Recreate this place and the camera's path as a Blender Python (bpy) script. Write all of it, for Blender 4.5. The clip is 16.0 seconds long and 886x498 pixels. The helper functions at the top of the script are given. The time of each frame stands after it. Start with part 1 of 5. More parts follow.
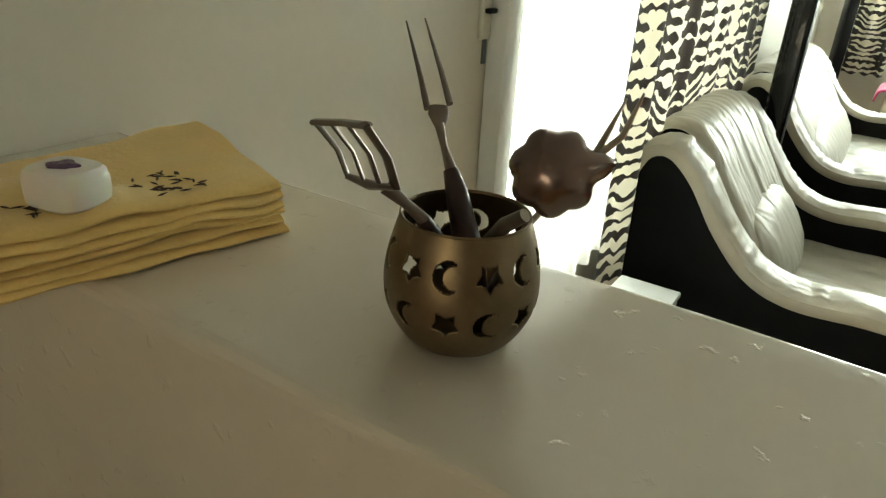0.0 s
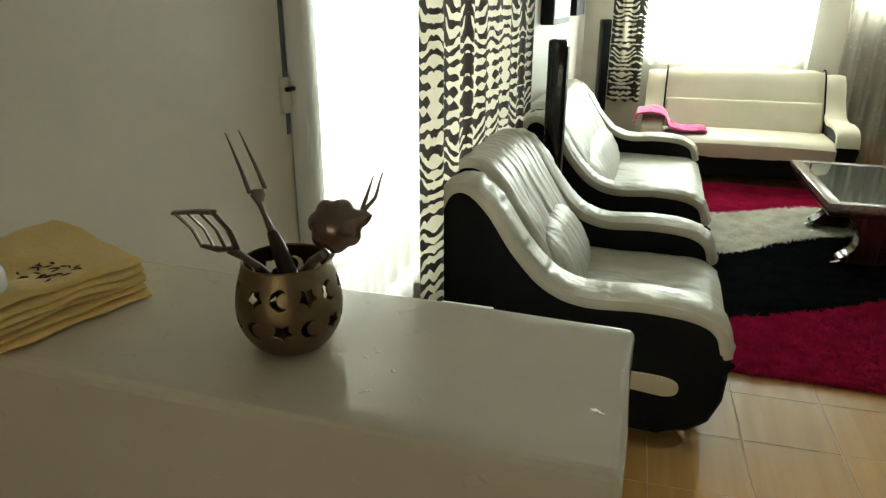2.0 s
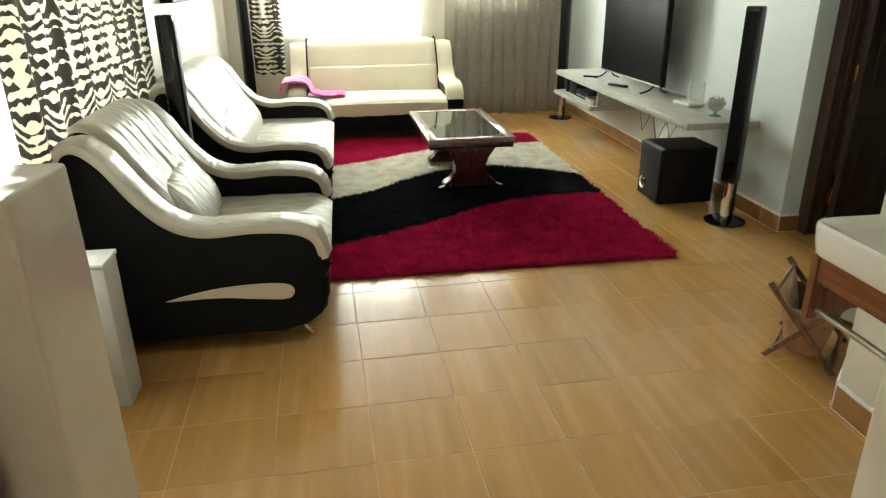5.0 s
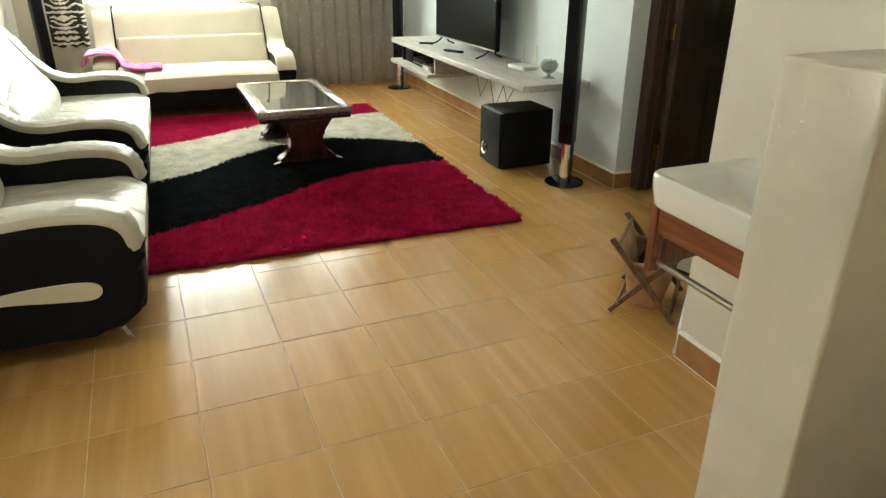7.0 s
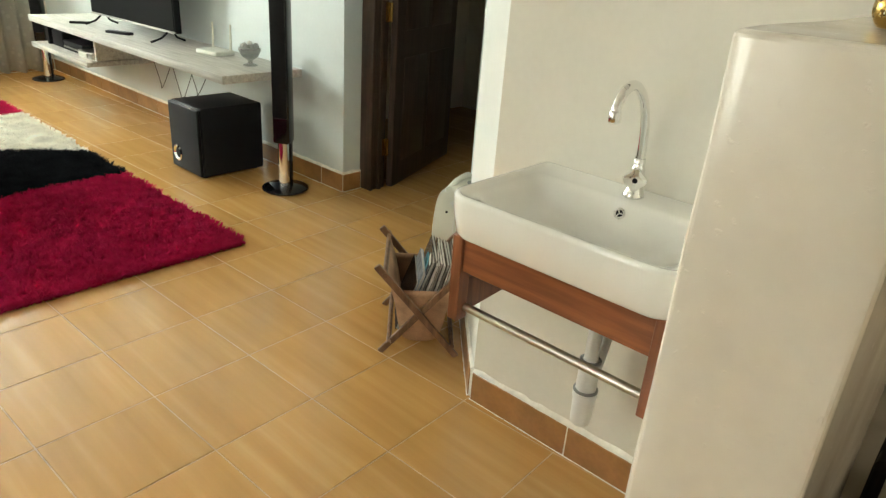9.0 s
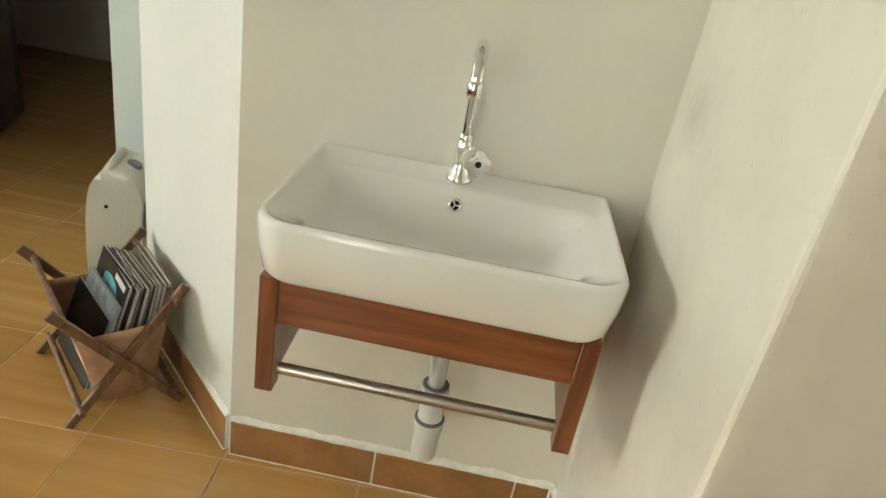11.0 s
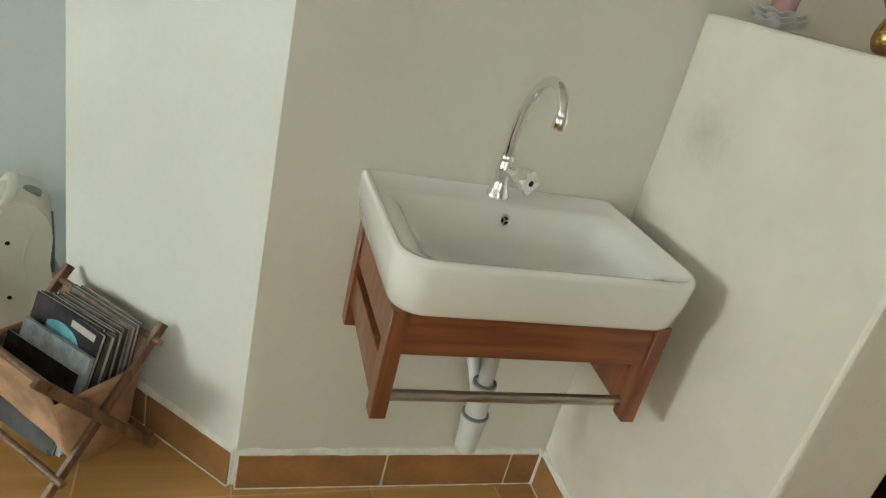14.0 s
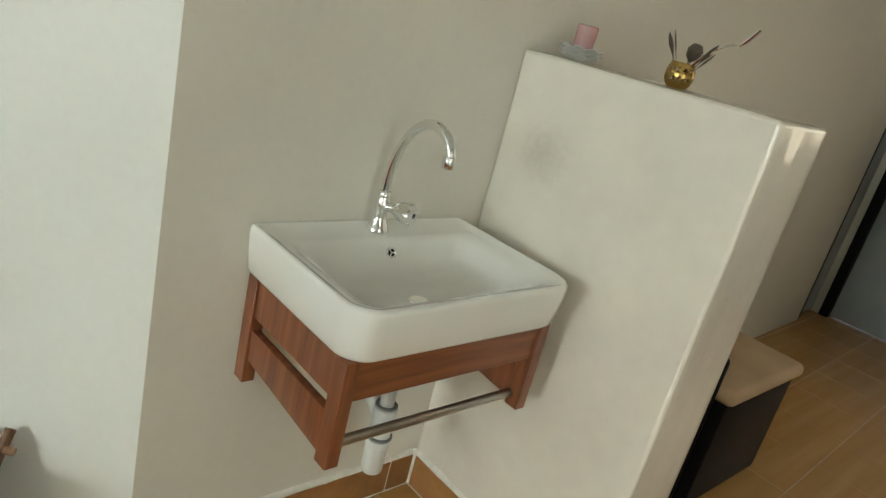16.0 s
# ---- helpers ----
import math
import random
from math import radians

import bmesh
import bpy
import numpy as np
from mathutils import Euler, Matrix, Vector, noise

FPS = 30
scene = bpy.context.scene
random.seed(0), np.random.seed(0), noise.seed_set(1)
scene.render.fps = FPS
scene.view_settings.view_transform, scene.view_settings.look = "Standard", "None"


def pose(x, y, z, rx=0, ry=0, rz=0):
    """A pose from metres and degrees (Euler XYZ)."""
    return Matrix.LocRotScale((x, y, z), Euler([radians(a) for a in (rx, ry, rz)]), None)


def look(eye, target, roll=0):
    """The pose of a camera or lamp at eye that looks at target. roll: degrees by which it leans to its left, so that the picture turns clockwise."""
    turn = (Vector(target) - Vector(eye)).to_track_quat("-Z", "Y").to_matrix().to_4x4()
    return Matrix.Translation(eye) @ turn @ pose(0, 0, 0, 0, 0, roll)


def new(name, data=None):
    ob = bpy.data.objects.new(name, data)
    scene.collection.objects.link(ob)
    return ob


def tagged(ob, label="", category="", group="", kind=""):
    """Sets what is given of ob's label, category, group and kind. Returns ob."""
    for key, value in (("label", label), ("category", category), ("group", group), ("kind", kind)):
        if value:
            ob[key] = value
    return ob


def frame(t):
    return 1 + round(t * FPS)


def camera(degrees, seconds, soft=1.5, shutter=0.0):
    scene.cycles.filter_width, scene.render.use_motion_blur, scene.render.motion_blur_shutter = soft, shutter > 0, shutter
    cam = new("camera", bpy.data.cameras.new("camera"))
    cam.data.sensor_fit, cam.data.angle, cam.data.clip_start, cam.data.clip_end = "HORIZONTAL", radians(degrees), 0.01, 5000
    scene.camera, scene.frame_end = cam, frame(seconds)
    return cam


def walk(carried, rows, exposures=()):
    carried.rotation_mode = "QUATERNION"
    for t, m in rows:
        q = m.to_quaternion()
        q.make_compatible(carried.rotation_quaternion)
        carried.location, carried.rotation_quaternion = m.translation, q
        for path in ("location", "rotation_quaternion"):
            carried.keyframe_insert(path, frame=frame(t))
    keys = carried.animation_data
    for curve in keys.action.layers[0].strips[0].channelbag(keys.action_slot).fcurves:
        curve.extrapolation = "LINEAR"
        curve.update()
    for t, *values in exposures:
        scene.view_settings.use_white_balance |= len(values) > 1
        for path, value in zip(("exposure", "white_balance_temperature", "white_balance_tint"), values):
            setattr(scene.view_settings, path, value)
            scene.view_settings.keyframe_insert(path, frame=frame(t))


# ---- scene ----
cam = camera(66.5, 16.0, soft=1.35)
PATH = [
    (0, (0.26, 0.373, 1.493), (-0.709, 1.908, 0.654), 3.2),
    (0.5, (0.237, 0.328, 1.504), (-0.587, 1.929, 0.633), 1.3),
    (1, (0.239, 0.301, 1.52), (-0.408, 1.999, 0.683), 2.1),
    (1.5, (0.273, 0.276, 1.532), (-0.317, 2.029, 0.77), 1.4),
    (2, (0.365, 0.211, 1.559), (-0.193, 2.001, 0.863), 0.2),
    (2.5, (0.496, 0.1, 1.564), (-0.005, 1.92, 0.903), -0.4),
    (3, (0.57, -0.003, 1.572), (0.18, 1.832, 0.879), -0.2),
    (3.5, (0.606, -0.122, 1.576), (0.367, 1.735, 0.871), 0.0),
    (4, (0.672, -0.266, 1.574), (0.653, 1.605, 0.865), -0.0),
    (4.2, (0.695, -0.274, 1.571), (0.759, 1.592, 0.855), -0.2),
    (6.3, (0.954, -0.438, 1.501), (1.409, 1.344, 0.716), 2.5),
    (6.5, (0.935, -0.356, 1.503), (1.444, 1.408, 0.71), 3.2),
    (7, (0.913, -0.158, 1.453), (1.58, 1.544, 0.643), 0.3),
    (7.5, (0.949, -0.03, 1.428), (1.817, 1.566, 0.59), 1.7),
    (8, (1.064, 0.155, 1.374), (2.046, 1.673, 0.519), 1.8),
    (8.5, (1.139, 0.301, 1.354), (2.273, 1.712, 0.505), 3.2),
    (9, (1.135, 0.497, 1.342), (2.505, 1.705, 0.527), 4.2),
    (9.5, (1.159, 0.649, 1.326), (2.705, 1.62, 0.509), 5.5),
    (10, (1.276, 0.803, 1.295), (2.958, 1.414, 0.403), 5.6),
    (12.3, (1.399, 1.384, 1.273), (3.212, 1.142, 0.464), 14.0),
    (12.5, (1.465, 1.402, 1.294), (3.25, 1.159, 0.424), 13.3),
    (13, (1.44, 1.498, 1.289), (3.212, 1.155, 0.428), 15.4),
    (13.5, (1.341, 1.62, 1.296), (3.065, 1.072, 0.444), 13.0),
    (14, (1.323, 1.71, 1.287), (3.037, 1.071, 0.478), 14.2),
    (14.5, (1.375, 1.826, 1.287), (3.045, 1.068, 0.489), 15.5),
    (15, (1.441, 1.878, 1.289), (3.053, 0.991, 0.506), 15.5),
    (15.5, (1.469, 1.938, 1.298), (2.976, 0.863, 0.54), 16.2),
    (16, (1.456, 2.057, 1.325), (2.783, 0.713, 0.668), 14.4),
]
EXPOSURES = [(0.0, -0.16, 7850, -3), (1.0, -0.06, 7750, -3), (2.0, -0.6, 7750, -3), (2.5, -0.85, 7750, -3), (3.5, -1.0, 7800, -2), (4.2, -0.4, 7900, 1), (6.5, 0.16, 7950, 3), (8.0, 0.4, 7800, 3), (9.0, 0.56, 7800, 4), (10.2, 0.52, 7800, 5), (12.5, -0.08, 7800, 4), (14.0, -0.12, 7300, 1.5), (15.5, -0.22, 7300, 1.5), (16.0, -0.16, 7300, 3)]
walk(cam, [(t, look(eye, target, roll)) for t, eye, target, roll in PATH], EXPOSURES)

# ---- world and light ----
world = bpy.data.worlds.new("sky")
world.use_nodes = True
scene.world = world
wn = world.node_tree.nodes
sky = wn.new("ShaderNodeTexSky")
sky.sky_type, sky.sun_disc, sky.sun_elevation, sky.sun_rotation = "NISHITA", False, radians(48), radians(-60)
wn["Background"].inputs["Strength"].default_value = 0.12
world.node_tree.links.new(sky.outputs[0], wn["Background"].inputs[0])
sun = new("sun", bpy.data.lights.new("sun", "SUN"))
sun.data.energy, sun.data.angle, sun.data.color = 1.0, radians(12), (1.0, 0.95, 0.88)
sun.matrix_world = look((-6, 12, 9), (0, 4, 0))


def window_lamp(name, eye, target, w, h, power, color):
    lamp = new(name, bpy.data.lights.new(name, "AREA"))
    lamp.data.shape, lamp.data.size, lamp.data.size_y = "RECTANGLE", w, h
    lamp.data.energy, lamp.data.color = power, color
    lamp.matrix_world = look(eye, target)


window_lamp("daylight_side", (-0.665, 2.81, 1.41), (3, 2.81, 1.35), 2.2, 1.5, 85, (0.84, 0.93, 1.0))
window_lamp("daylight_far", (0.93, 8.22, 1.62), (0.93, 0, 1.3), 1.7, 1.35, 390, (0.77, 0.90, 1.0))
window_lamp("daylight_balcony", (2.62, 8.22, 1.8), (2.62, 0, 1.4), 1.3, 0.9, 190, (0.77, 0.90, 1.0))
# warm fill from the dining side, added without a visible source
window_lamp("dining_fill", (0.4, -3.75, 1.55), (0.9, 0, 1.2), 1.8, 1.2, 18, (1.0, 0.87, 0.72))


# ---- materials ----
def mat(name, color, rough=0.6, metal=0.0, var=0.12, scale=6.0, bump=0.15, fine=120.0, coat=0.0, spec=0.5, rvar=0.0, chips=False):
    """Surface with cloudy variation at one scale and fine grain with relief at another."""
    m = bpy.data.materials.new(name)
    m.use_nodes = True
    nt = m.node_tree
    n, l = nt.nodes, nt.links
    b = n["Principled BSDF"]
    tc = n.new("ShaderNodeTexCoord")
    big = n.new("ShaderNodeTexNoise")
    big.inputs["Scale"].default_value, big.inputs["Detail"].default_value = scale, 5
    small = n.new("ShaderNodeTexNoise")
    small.inputs["Scale"].default_value, small.inputs["Detail"].default_value = fine, 4
    l.new(tc.outputs["Object"], big.inputs["Vector"])
    l.new(tc.outputs["Object"], small.inputs["Vector"])
    add = n.new("ShaderNodeMath")
    add.operation = "MULTIPLY_ADD"
    l.new(small.outputs["Fac"], add.inputs[0])
    add.inputs[1].default_value = 0.35
    l.new(big.outputs["Fac"], add.inputs[2])
    ramp = n.new("ShaderNodeMapRange")
    ramp.inputs["From Min"].default_value, ramp.inputs["From Max"].default_value = 0.4, 0.95
    ramp.inputs["To Min"].default_value, ramp.inputs["To Max"].default_value = 1 - var, 1 + var
    l.new(add.outputs[0], ramp.inputs["Value"])
    mix = n.new("ShaderNodeMix")
    mix.data_type, mix.blend_type = "RGBA", "MULTIPLY"
    mix.inputs[0].default_value = 1
    mix.inputs[6].default_value = (*color, 1)
    l.new(ramp.outputs[0], mix.inputs[7])
    l.new(mix.outputs[2], b.inputs["Base Color"])
    b.inputs["Roughness"].default_value, b.inputs["Metallic"].default_value = rough, metal
    b.inputs["Coat Weight"].default_value, b.inputs["Specular IOR Level"].default_value = coat, spec
    if rvar:
        rr = n.new("ShaderNodeMapRange")
        rr.inputs["From Min"].default_value, rr.inputs["From Max"].default_value = 0.3, 0.7
        rr.inputs["To Min"].default_value, rr.inputs["To Max"].default_value = max(0.02, rough - rvar), rough + rvar
        l.new(big.outputs["Fac"], rr.inputs["Value"])
        l.new(rr.outputs[0], b.inputs["Roughness"])
    if bump:
        bp = n.new("ShaderNodeBump")
        bp.inputs["Strength"].default_value, bp.inputs["Distance"].default_value = bump, 0.004
        l.new(add.outputs[0], bp.inputs["Height"])
        l.new(bp.outputs[0], b.inputs["Normal"])
        if chips:
            # scattered lumps and brush marks in the paint
            cn = n.new("ShaderNodeTexNoise")
            cn.inputs["Scale"].default_value, cn.inputs["Detail"].default_value = 62, 4
            l.new(tc.outputs["Object"], cn.inputs["Vector"])
            cm = n.new("ShaderNodeMapRange")
            cm.inputs["From Min"].default_value, cm.inputs["From Max"].default_value = 0.655, 0.72
            l.new(cn.outputs["Fac"], cm.inputs["Value"])
            b2 = n.new("ShaderNodeBump")
            b2.inputs["Strength"].default_value, b2.inputs["Distance"].default_value = 0.3, 0.002
            l.new(cm.outputs[0], b2.inputs["Height"])
            l.new(bp.outputs[0], b2.inputs["Normal"])
            l.new(b2.outputs[0], b.inputs["Normal"])
            # a rubbed grey smudge on the plaster beside the tap
            geo, dist = n.new("ShaderNodeNewGeometry"), n.new("ShaderNodeVectorMath")
            dist.operation = "DISTANCE"
            dist.inputs[1].default_value = (2.45, 0.806, 1.065)
            l.new(geo.outputs["Position"], dist.inputs[0])
            wob = n.new("ShaderNodeMath")
            wob.operation = "MULTIPLY_ADD"
            wob.inputs[1].default_value = 0.10
            l.new(cn.outputs["Fac"], wob.inputs[0])
            l.new(dist.outputs["Value"], wob.inputs[2])
            sm = n.new("ShaderNodeMapRange")
            sm.inputs["From Min"].default_value, sm.inputs["From Max"].default_value = 0.05, 0.13
            sm.inputs["To Min"].default_value, sm.inputs["To Max"].default_value = 0.84, 1.0
            l.new(wob.outputs[0], sm.inputs["Value"])
            mx = n.new("ShaderNodeMix")
            mx.data_type, mx.blend_type = "RGBA", "MULTIPLY"
            mx.inputs[0].default_value = 1
            l.new(mix.outputs[2], mx.inputs[6])
            l.new(sm.outputs[0], mx.inputs[7])
            l.new(mx.outputs[2], b.inputs["Base Color"])
    return m


def tuned(m, **inputs):
    for k, v in inputs.items():
        m.node_tree.nodes["Principled BSDF"].inputs[k.replace("_", " ")].default_value = v
    return m


def wood_mat(name, dark, light, rough=0.4, axis=0, scale=14.0, coat=0.0):
    m = bpy.data.materials.new(name)
    m.use_nodes = True
    n, l = m.node_tree.nodes, m.node_tree.links
    b = n["Principled BSDF"]
    tc, mp = n.new("ShaderNodeTexCoord"), n.new("ShaderNodeMapping")
    s = [scale * 1.6] * 3
    s[axis] = scale * 0.12
    mp.inputs["Scale"].default_value = s
    oi = n.new("ShaderNodeObjectInfo")
    l.new(tc.outputs["Object"], mp.inputs["Vector"])
    l.new(oi.outputs["Random"], mp.inputs["Location"])
    nz = n.new("ShaderNodeTexNoise")
    nz.inputs["Scale"].default_value, nz.inputs["Detail"].default_value, nz.inputs["Distortion"].default_value = 2.2, 8, 0.6
    l.new(mp.outputs[0], nz.inputs["Vector"])
    cr = n.new("ShaderNodeValToRGB")
    cr.color_ramp.elements[0].position, cr.color_ramp.elements[0].color = 0.32, (*dark, 1)
    cr.color_ramp.elements[1].position, cr.color_ramp.elements[1].color = 0.68, (*light, 1)
    l.new(nz.outputs["Fac"], cr.inputs[0])
    l.new(cr.outputs[0], b.inputs["Base Color"])
    b.inputs["Roughness"].default_value, b.inputs["Coat Weight"].default_value = rough, coat
    bp = n.new("ShaderNodeBump")
    bp.inputs["Strength"].default_value, bp.inputs["Distance"].default_value = 0.12, 0.002
    l.new(nz.outputs["Fac"], bp.inputs["Height"])
    l.new(bp.outputs[0], b.inputs["Normal"])
    return m


def tile_mat():
    """Glazed brown tile with pale streaks along its length and a shade of its own."""
    m = bpy.data.materials.new("brown_tile")
    m.use_nodes = True
    n, l = m.node_tree.nodes, m.node_tree.links
    b = n["Principled BSDF"]
    geo, mp = n.new("ShaderNodeNewGeometry"), n.new("ShaderNodeMapping")
    mp.inputs["Rotation"].default_value = (0, 0, radians(-2))
    mp.inputs["Scale"].default_value = (26, 1.3, 1)
    l.new(geo.outputs["Position"], mp.inputs["Vector"])
    oi = n.new("ShaderNodeObjectInfo")
    nz = n.new("ShaderNodeTexNoise")
    nz.noise_dimensions = "4D"
    nz.inputs["Scale"].default_value, nz.inputs["Detail"].default_value = 0.8, 4
    l.new(mp.outputs[0], nz.inputs["Vector"])
    w = n.new("ShaderNodeMath")
    w.operation = "MULTIPLY"
    w.inputs[1].default_value = 20
    l.new(oi.outputs["Random"], w.inputs[0])
    l.new(w.outputs[0], nz.inputs["W"])
    cr = n.new("ShaderNodeValToRGB")
    e = cr.color_ramp.elements
    e[0].position, e[0].color = 0.3, (0.44, 0.232, 0.076, 1)
    e[1].position, e[1].color = 0.75, (0.555, 0.33, 0.125, 1)
    mid = e.new(0.55)
    mid.color = (0.495, 0.272, 0.094, 1)
    l.new(nz.outputs["Fac"], cr.inputs[0])
    hsv = n.new("ShaderNodeHueSaturation")
    mr = n.new("ShaderNodeMapRange")
    mr.inputs["To Min"].default_value, mr.inputs["To Max"].default_value = 0.95, 1.05
    l.new(oi.outputs["Random"], mr.inputs["Value"])
    l.new(mr.outputs[0], hsv.inputs["Value"])
    l.new(cr.outputs[0], hsv.inputs["Color"])
    l.new(hsv.outputs[0], b.inputs["Base Color"])
    b.inputs["Specular IOR Level"].default_value = 0.7
    sm = n.new("ShaderNodeTexNoise")
    sm.inputs["Scale"].default_value, sm.inputs["Detail"].default_value = 5, 6
    l.new(geo.outputs["Position"], sm.inputs["Vector"])
    rr = n.new("ShaderNodeMapRange")
    rr.inputs["From Min"].default_value, rr.inputs["From Max"].default_value = 0.2, 0.8
    rr.inputs["To Min"].default_value, rr.inputs["To Max"].default_value = 0.13, 0.20
    l.new(sm.outputs["Fac"], rr.inputs["Value"])
    l.new(rr.outputs[0], b.inputs["Roughness"])
    bp = n.new("ShaderNodeBump")
    bp.inputs["Strength"].default_value, bp.inputs["Distance"].default_value = 0.02, 0.002
    l.new(sm.outputs["Fac"], bp.inputs["Height"])
    l.new(bp.outputs[0], b.inputs["Normal"])
    return m


def zebra_mat():
    """Printed curtain cloth: dark stripes on cream, mirrored about vertical lines."""
    m = bpy.data.materials.new("zebra_cloth")
    m.use_nodes = True
    n, l = m.node_tree.nodes, m.node_tree.links
    b = n["Principled BSDF"]
    uv, sep = n.new("ShaderNodeUVMap"), n.new("ShaderNodeSeparateXYZ")
    l.new(uv.outputs[0], sep.inputs[0])
    pp = n.new("ShaderNodeMath")
    pp.operation = "PINGPONG"
    pp.inputs[1].default_value = 0.17
    l.new(sep.outputs[0], pp.inputs[0])
    com = n.new("ShaderNodeCombineXYZ")
    l.new(pp.outputs[0], com.inputs[0])
    l.new(sep.outputs[1], com.inputs[1])
    nz = n.new("ShaderNodeTexNoise")
    nz.inputs["Scale"].default_value, nz.inputs["Detail"].default_value = 5.5, 1.5
    l.new(com.outputs[0], nz.inputs["Vector"])
    a = n.new("ShaderNodeMath")
    a.operation = "MULTIPLY_ADD"
    a.inputs[1].default_value = 0.15
    l.new(nz.outputs["Fac"], a.inputs[0])
    sl = n.new("ShaderNodeMath")
    sl.operation = "MULTIPLY_ADD"
    sl.inputs[1].default_value = 0.16
    l.new(pp.outputs[0], sl.inputs[0])
    l.new(sep.outputs[1], sl.inputs[2])
    l.new(sl.outputs[0], a.inputs[2])
    f = n.new("ShaderNodeMath")
    f.operation = "MULTIPLY"
    f.inputs[1].default_value = 128
    l.new(a.outputs[0], f.inputs[0])
    s = n.new("ShaderNodeMath")
    s.operation = "SINE"
    l.new(f.outputs[0], s.inputs[0])
    wid = n.new("ShaderNodeTexNoise")
    wid.inputs["Scale"].default_value, wid.inputs["Detail"].default_value = 13, 0.5
    fl = n.new("ShaderNodeMapping")
    fl.inputs["Scale"].default_value = (1.7, 0.9, 1)
    l.new(com.outputs[0], fl.inputs["Vector"])
    l.new(fl.outputs[0], wid.inputs["Vector"])
    ad = n.new("ShaderNodeMath")
    ad.operation = "MULTIPLY_ADD"
    ad.inputs[1].default_value = 3.4
    l.new(wid.outputs["Fac"], ad.inputs[0])
    taper = n.new("ShaderNodeMapRange")
    taper.inputs["From Max"].default_value = 0.17
    taper.inputs["To Min"].default_value, taper.inputs["To Max"].default_value = 0.75, -0.75
    l.new(pp.outputs[0], taper.inputs["Value"])
    wedge = n.new("ShaderNodeMath")
    l.new(s.outputs[0], wedge.inputs[0])
    l.new(taper.outputs[0], wedge.inputs[1])
    l.new(wedge.outputs[0], ad.inputs[2])
    cr = n.new("ShaderNodeValToRGB")
    e = cr.color_ramp.elements
    e[0].position, e[0].color = 0.52, (0.82, 0.77, 0.63, 1)
    e[1].position, e[1].color = 0.555, (0.028, 0.022, 0.019, 1)
    dv = n.new("ShaderNodeMapRange")
    dv.inputs["From Min"].default_value, dv.inputs["From Max"].default_value = 0.0, 2.9
    l.new(ad.outputs[0], dv.inputs["Value"])
    l.new(dv.outputs[0], cr.inputs[0])
    l.new(cr.outputs[0], b.inputs["Base Color"])
    b.inputs["Roughness"].default_value = 0.85
    b.inputs["Sheen Weight"].default_value = 0.2
    tl, ms = n.new("ShaderNodeBsdfTranslucent"), n.new("ShaderNodeMixShader")
    ms.inputs[0].default_value = 0.22
    l.new(cr.outputs[0], tl.inputs[0])
    l.new(b.outputs[0], ms.inputs[1])
    l.new(tl.outputs[0], ms.inputs[2])
    l.new(ms.outputs[0], n["Material Output"].inputs[0])
    wv = n.new("ShaderNodeTexNoise")
    wv.inputs["Scale"].default_value = 400
    bp = n.new("ShaderNodeBump")
    bp.inputs["Strength"].default_value, bp.inputs["Distance"].default_value = 0.2, 0.002
    l.new(wv.outputs["Fac"], bp.inputs["Height"])
    l.new(bp.outputs[0], b.inputs["Normal"])
    return m


def sheer_mat(name, color, clear, spots):
    m = bpy.data.materials.new(name)
    m.use_nodes = True
    n, l = m.node_tree.nodes, m.node_tree.links
    out = n["Material Output"]
    n.remove(n["Principled BSDF"])
    tr, di, cl = n.new("ShaderNodeBsdfTranslucent"), n.new("ShaderNodeBsdfDiffuse"), n.new("ShaderNodeBsdfTransparent")
    tr.inputs[0].default_value = di.inputs[0].default_value = (*color, 1)
    mx, m2 = n.new("ShaderNodeMixShader"), n.new("ShaderNodeMixShader")
    mx.inputs[0].default_value = 0.5
    l.new(tr.outputs[0], mx.inputs[1])
    l.new(di.outputs[0], mx.inputs[2])
    l.new(mx.outputs[0], m2.inputs[1])
    l.new(cl.outputs[0], m2.inputs[2])
    tc, vo = n.new("ShaderNodeTexCoord"), n.new("ShaderNodeTexVoronoi")
    vo.inputs["Scale"].default_value = 14
    l.new(tc.outputs["Object"], vo.inputs["Vector"])
    mr = n.new("ShaderNodeMapRange")
    mr.inputs["From Min"].default_value, mr.inputs["From Max"].default_value = 0.22, 0.3
    mr.inputs["To Min"].default_value, mr.inputs["To Max"].default_value = clear - spots, clear
    l.new(vo.outputs["Distance"], mr.inputs["Value"])
    l.new(mr.outputs[0], m2.inputs[0])
    l.new(m2.outputs[0], out.inputs[0])
    return m


def glass_mat(name, color=(1, 1, 1), rough=0.0):
    m = bpy.data.materials.new(name)
    m.use_nodes = True
    return tuned(m, Base_Color=(*color, 1), Roughness=rough, Transmission_Weight=1.0, IOR=1.45)


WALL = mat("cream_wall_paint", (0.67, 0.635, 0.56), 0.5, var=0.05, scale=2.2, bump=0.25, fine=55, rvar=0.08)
# wall cream made whiter and cooler: daylight on the pier's diagonal, put into colour
WALL_LIT = mat("lit_diagonal_wall", (0.76, 0.76, 0.72), 0.5, var=0.05, scale=2.0, bump=0.2, fine=60)
WALLT = mat("pale_blue_paint_and_niche_shade", (0.60, 0.66, 0.66), 0.5, var=0.06, scale=2.4, bump=0.2, fine=60)
LEDGE = mat("glossy_cream_ledge_paint", (0.72, 0.67, 0.59), 0.15, var=0.07, scale=4.5, bump=0.22, fine=20, spec=0.9, rvar=0.04, chips=True)
CEIL = mat("ceiling_paint", (0.8, 0.79, 0.76), 0.8, var=0.03, bump=0.1)
GROUT = mat("pale_grout", (0.50, 0.335, 0.185), 0.85, var=0.25, scale=12, bump=0.3)
TILE = tile_mat()
